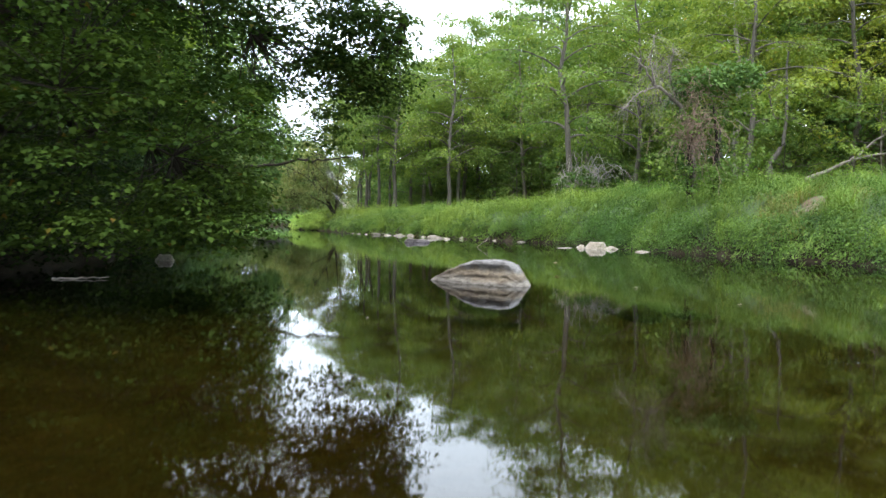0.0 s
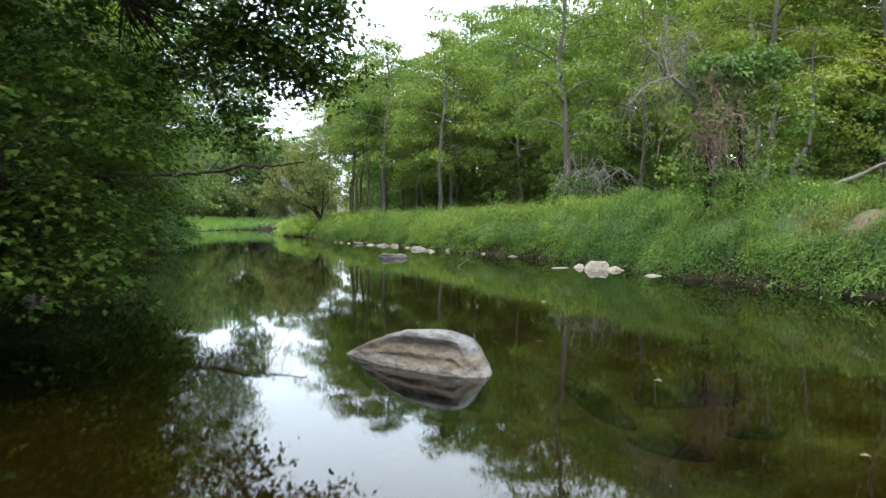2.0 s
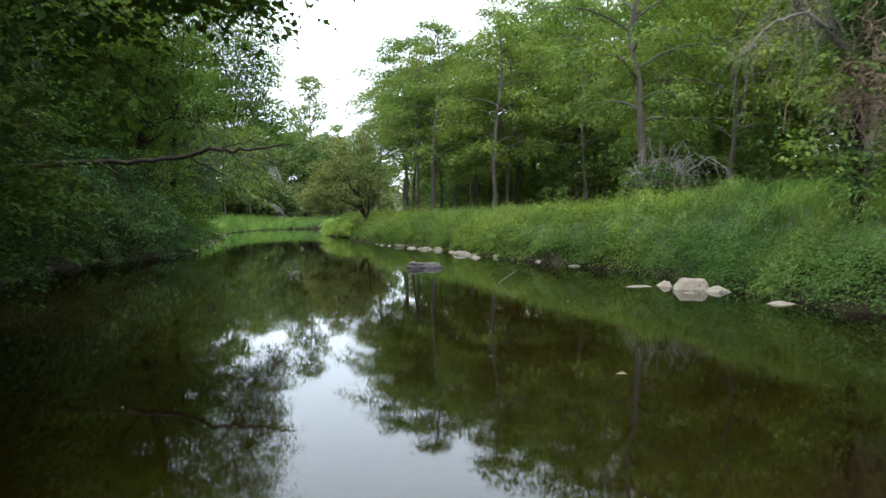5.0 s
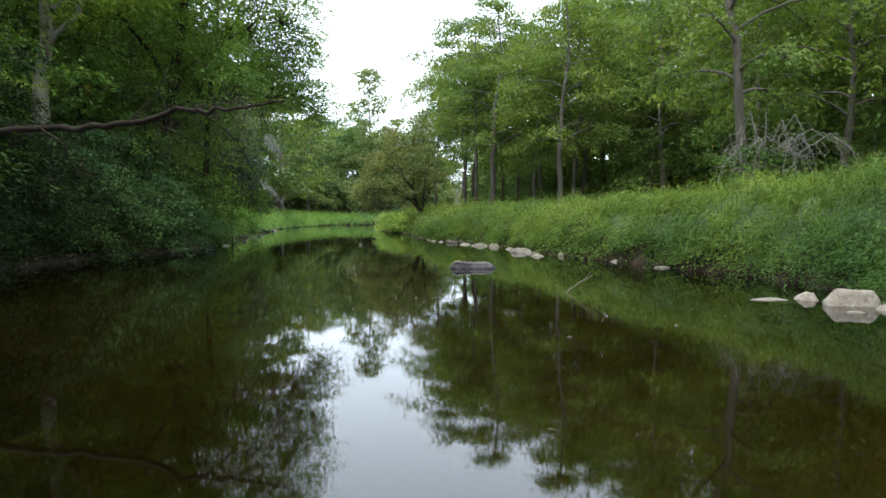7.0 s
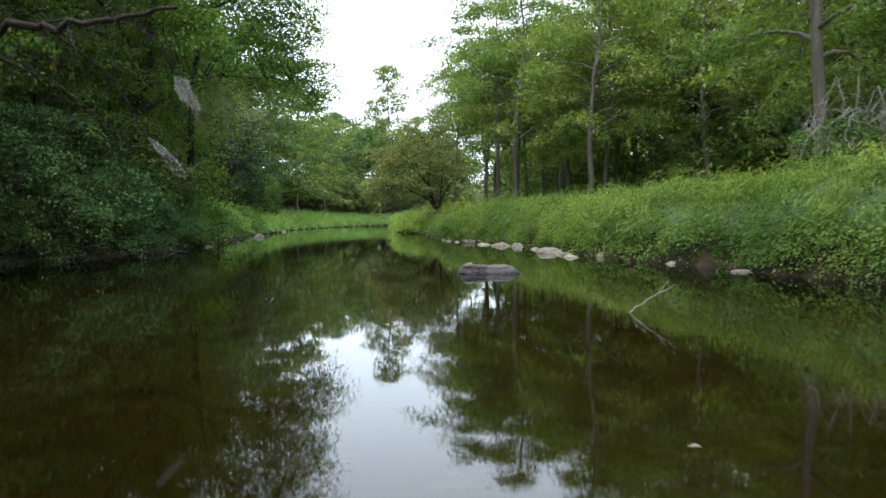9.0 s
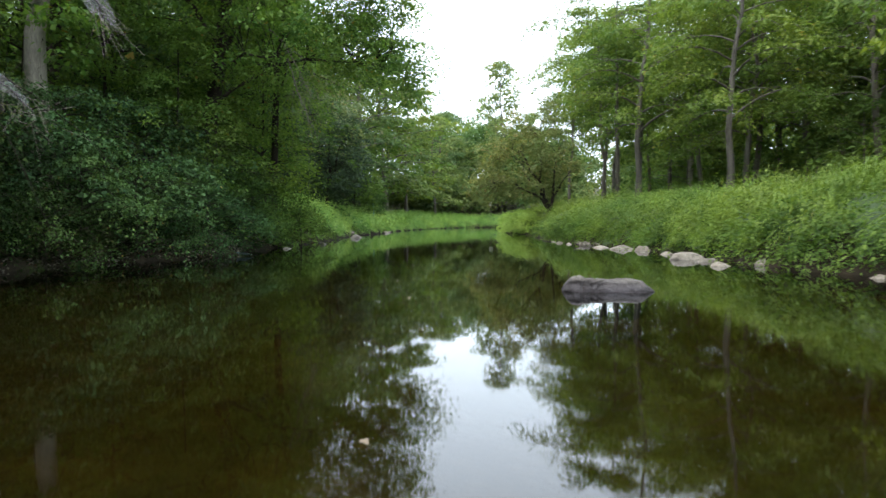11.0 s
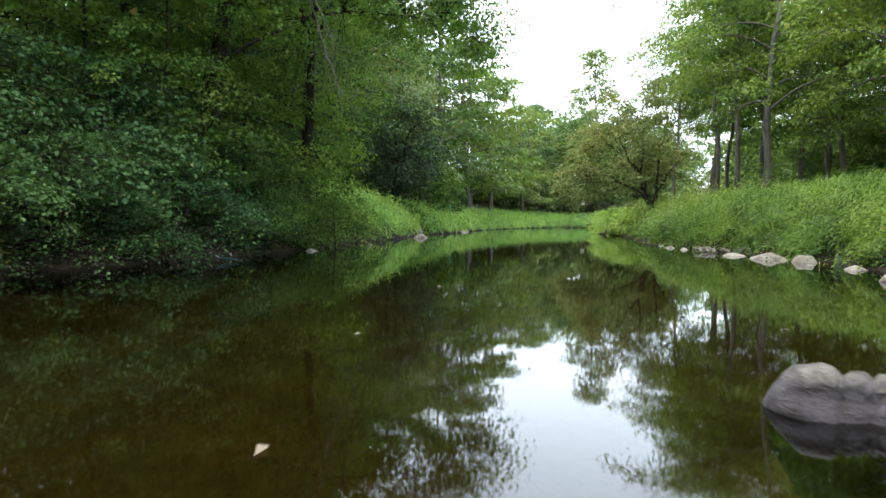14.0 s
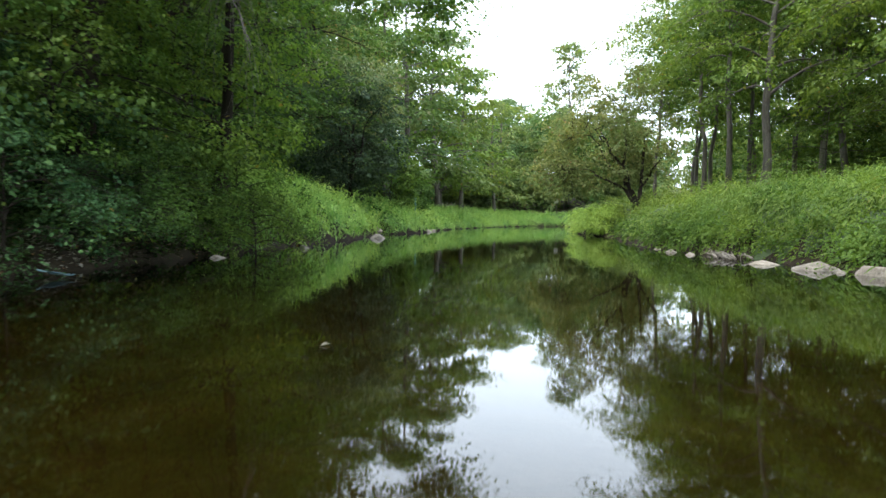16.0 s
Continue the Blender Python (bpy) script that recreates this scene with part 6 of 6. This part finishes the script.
def silk_web(name, label, spine, widths, seed, twig):
    """A drooping bag of caterpillar silk drawn round a twig: flattened, puckered and torn to threads at its end."""
    rng = np.random.default_rng(seed)
    p = np.array(spine, float)
    u = np.linspace(0, 1, 26)
    at = np.linspace(0, 1, len(p))
    q = np.stack([np.interp(u, at, p[:, k]) for k in range(3)], -1)
    w = np.interp(u, np.linspace(0, 1, len(widths)), widths)
    d = unit(np.gradient(q, axis=0))
    a1 = unit(np.cross(d, np.array([0.35, 0.94, 0.0])))
    b1 = np.cross(d, a1)
    k = 18
    th = np.arange(k) * 2 * np.pi / k
    ring = q[:, None] + (w[:, None] * np.cos(th))[..., None] * a1[:, None] + (0.22 * w[:, None] * np.sin(th))[..., None] * b1[:, None]
    flat = ring.reshape(-1, 3)
    for i in range(len(flat)):
        v = Vector(flat[i])
        flat[i] += 0.05 * np.array(noise.noise_vector(v * 5 + Vector((seed, 0, 0)))) + 0.015 * np.array(noise.noise_vector(v * 17))
    i, j = np.meshgrid(np.arange(25), np.arange(k), indexing="ij")
    j2 = (j + 1) % k
    f = np.stack([i * k + j, i * k + j2, (i + 1) * k + j2, (i + 1) * k + j], -1).reshape(-1, 4)
    root = tagged(new(name), label, "web")
    root.location = q[0]
    part_mesh("silk", mesh_np("silk", flat - q[0], f, None, SILK, True), root)
    tb = Tubes()
    tp = np.array(twig, float)
    tq = np.stack([np.interp(u, np.linspace(0, 1, len(tp)), tp[:, c]) for c in range(3)], -1)
    tq[1:] += np.cumsum(rng.normal(0, 0.004, (25, 3)), 0)
    tb.add(tq - q[0], 0.008 * (1 - 0.6 * u), 5)
    part_mesh("twig", tb.mesh("twig", DARK_BARK), root, "dark twig wrapped in silk")
    strands = Tubes()
    for _ in range(40):
        g = rng.uniform(0.2, 1)
        st = np.array([np.interp(g, u, q[:, c]) for c in range(3)]) + rng.normal(0, 0.03, 3)
        L = rng.uniform(0.1, 0.3)
        s2 = np.linspace(0, 1, 5)[:, None]
        strands.add(st + (d[-1] * 0.6 + rng.normal(0, 0.5, 3)) * L * s2 - q[0], np.full(5, 0.0013), 3)
    tagged(part_mesh("threads", strands.mesh("threads", DEAD_WOOD), root), kind="stuff")
    return root


silk_web("silk_web", "pale grey caterpillar silk bag hanging from a twig", [(-4.05, 22.0, 2.52), (-3.98, 22.03, 2.42), (-3.91, 22.06, 2.3), (-3.86, 22.08, 2.19), (-3.82, 22.1, 2.12)], (0.012, 0.09, 0.115, 0.1, 0.05, 0.008), 1, [(-4.1, 22.0, 2.85), (-3.98, 22.03, 2.5), (-3.89, 22.05, 2.28), (-3.86, 22.06, 2.2)])
silk_web("silk_web", "small torn strip of grey caterpillar silk on a branch tip", [(-3.7, 21.09, 1.72), (-3.63, 21.13, 1.62), (-3.54, 21.18, 1.52), (-3.47, 21.22, 1.44), (-3.43, 21.24, 1.4)], (0.012, 0.04, 0.055, 0.045, 0.025, 0.008), 2, [(-3.9, 20.98, 2.15), (-3.78, 21.04, 1.84), (-3.58, 21.16, 1.56), (-3.45, 21.23, 1.42)])
torn_sheet("blue_scrap", "faded blue plastic scrap at the water's edge", [(-11.0, 31.7, 0.1), (-10.7, 31.9, 0.06), (-10.8, 32.1, 0.03), (-11.2, 32.0, 0.07)], BLUE, 4, 0.04)


def build_patch():
    bm = bmesh.new()
    rings, k = 6, 24
    prev = None
    vc = bm.verts.new((BARE[0], BARE[1], float(land(BARE[0], BARE[1])) + 0.03))
    for r in range(1, rings + 1):
        ring = []
        for a in range(k):
            th = a * 2 * math.pi / k
            rad = BARE[2] * r / rings * (1.05 + 0.25 * noise.noise(Vector((math.cos(th) * 1.5, math.sin(th) * 1.5, 3))))
            x, y = BARE[0] + rad * math.cos(th), BARE[1] + rad * 1.1 * math.sin(th)
            ring.append(bm.verts.new((x, y, float(land(x, y)) + 0.03 - 0.06 * (r == rings) + 0.02 * noise.noise(Vector((x * 5, y * 5, 0))))))
        for a in range(k):
            if prev is None:
                bm.faces.new((vc, ring[a], ring[(a + 1) % k]))
            else:
                bm.faces.new((prev[a], ring[a], ring[(a + 1) % k], prev[(a + 1) % k]))
        prev = ring
    me = bpy.data.meshes.new("bare_earth")
    bm.to_mesh(me)
    bm.free()
    me.materials.append(EARTH)
    return tagged(new("bare_earth", me), "slumped patch of bare reddish earth on the bank", "ground", kind="structure")


build_patch()

# sunken slabs and shadowed slab edges, floating leaves, sign and post
drowned = stone_mesh(9, 1, 0.75, 0.6)
drowned.materials.append(DROWNED)
# the narrow dark stones stand in for shadow along a flat slab's edges
for x, y, z, l, w, h, a in [(1.92, 8.85, -0.22, 1.3, 0.24, 0.2, -75), (2.2, 7.8, -0.24, 0.62, 0.16, 0.16, -37), (3.2, 10.2, -0.5, 1.4, 0.8, 0.3, 20), (3.0, 8.3, -0.3, 0.5, 0.12, 0.12, 5)]:
    ob = new("sunken_slab", drowned)
    ob.matrix_basis = pose(x, y, z, 4, 3, a) @ Matrix.Diagonal((l, w / 0.75, h / 0.6, 1))
    tagged(ob, "dark silted slab shape underwater, narrow ones standing for shadowed edges", "stone", "sunken slabs")


def floating_leaf():
    rng = np.random.default_rng(7)
    return leaf_mesh("floating_leaf", np.zeros((1, 3)), 0.075, LEAF_LITTER, rng, wide=0.22, droop=0, up=1.0)


LEAF_ONE = floating_leaf()
fl = np.random.default_rng(77)
for x, y in [(-1.2, 20.9), (-1.75, 19.7), (-2.0, 28.9), (3.0, 6.9), (1.6, 10.4), (2.4, 8.6), (-0.7, 5.8), (2.2, 13.9), (-1.5, 12.4), (1.0, 18.2), (-2.2, 23.4), (0.9, 15.3), (-3.2, 25.3), (-5.5, 30.2), (2.1, 19.2), (-4.3, 27.2)]:
    ob = new("floating_leaf", LEAF_ONE)
    ob.matrix_basis = pose(x, y, 0.006, 0, 0, fl.uniform(0, 360)) @ Matrix.Scale(fl.uniform(0.6, 1.2), 4)
    tagged(ob, "small yellowed leaf floating on the creek", "leaf", "floating leaves")


def box_mesh(name, l, w, h, material, bevel=0.01):
    bm = bmesh.new()
    bmesh.ops.create_cube(bm, size=1)
    for vt in bm.verts:
        vt.co = (vt.co.x * l, vt.co.y * w, (vt.co.z + 0.5) * h)
    bmesh.ops.bevel(bm, geom=bm.edges[:], offset=bevel, segments=2, affect="EDGES")
    me = bpy.data.meshes.new(name)
    bm.to_mesh(me)
    bm.free()
    me.materials.append(material)
    return me


sign = tagged(new("park_sign"), "small white sign on a post beyond the bend", "sign")
sign.location = (-33.6, 114.5, float(land(-33.6, 114.5)))
part_mesh("post", box_mesh("post", 0.08, 0.08, 2.0, DEAD_WOOD), sign)
board = part_mesh("board", box_mesh("board", 0.55, 0.03, 0.6, WHITE_PAINT), sign, "plain white board")
board.location = (0, -0.06, 1.4)
post = tagged(new("marker_post", box_mesh("marker_post", 0.09, 0.09, 1.5, TEAL_PAINT)), "slim teal marker post in the bank grass", "post")
post.location = (-25.2, 63.8, float(land(-25.2, 63.8)) - 0.05)
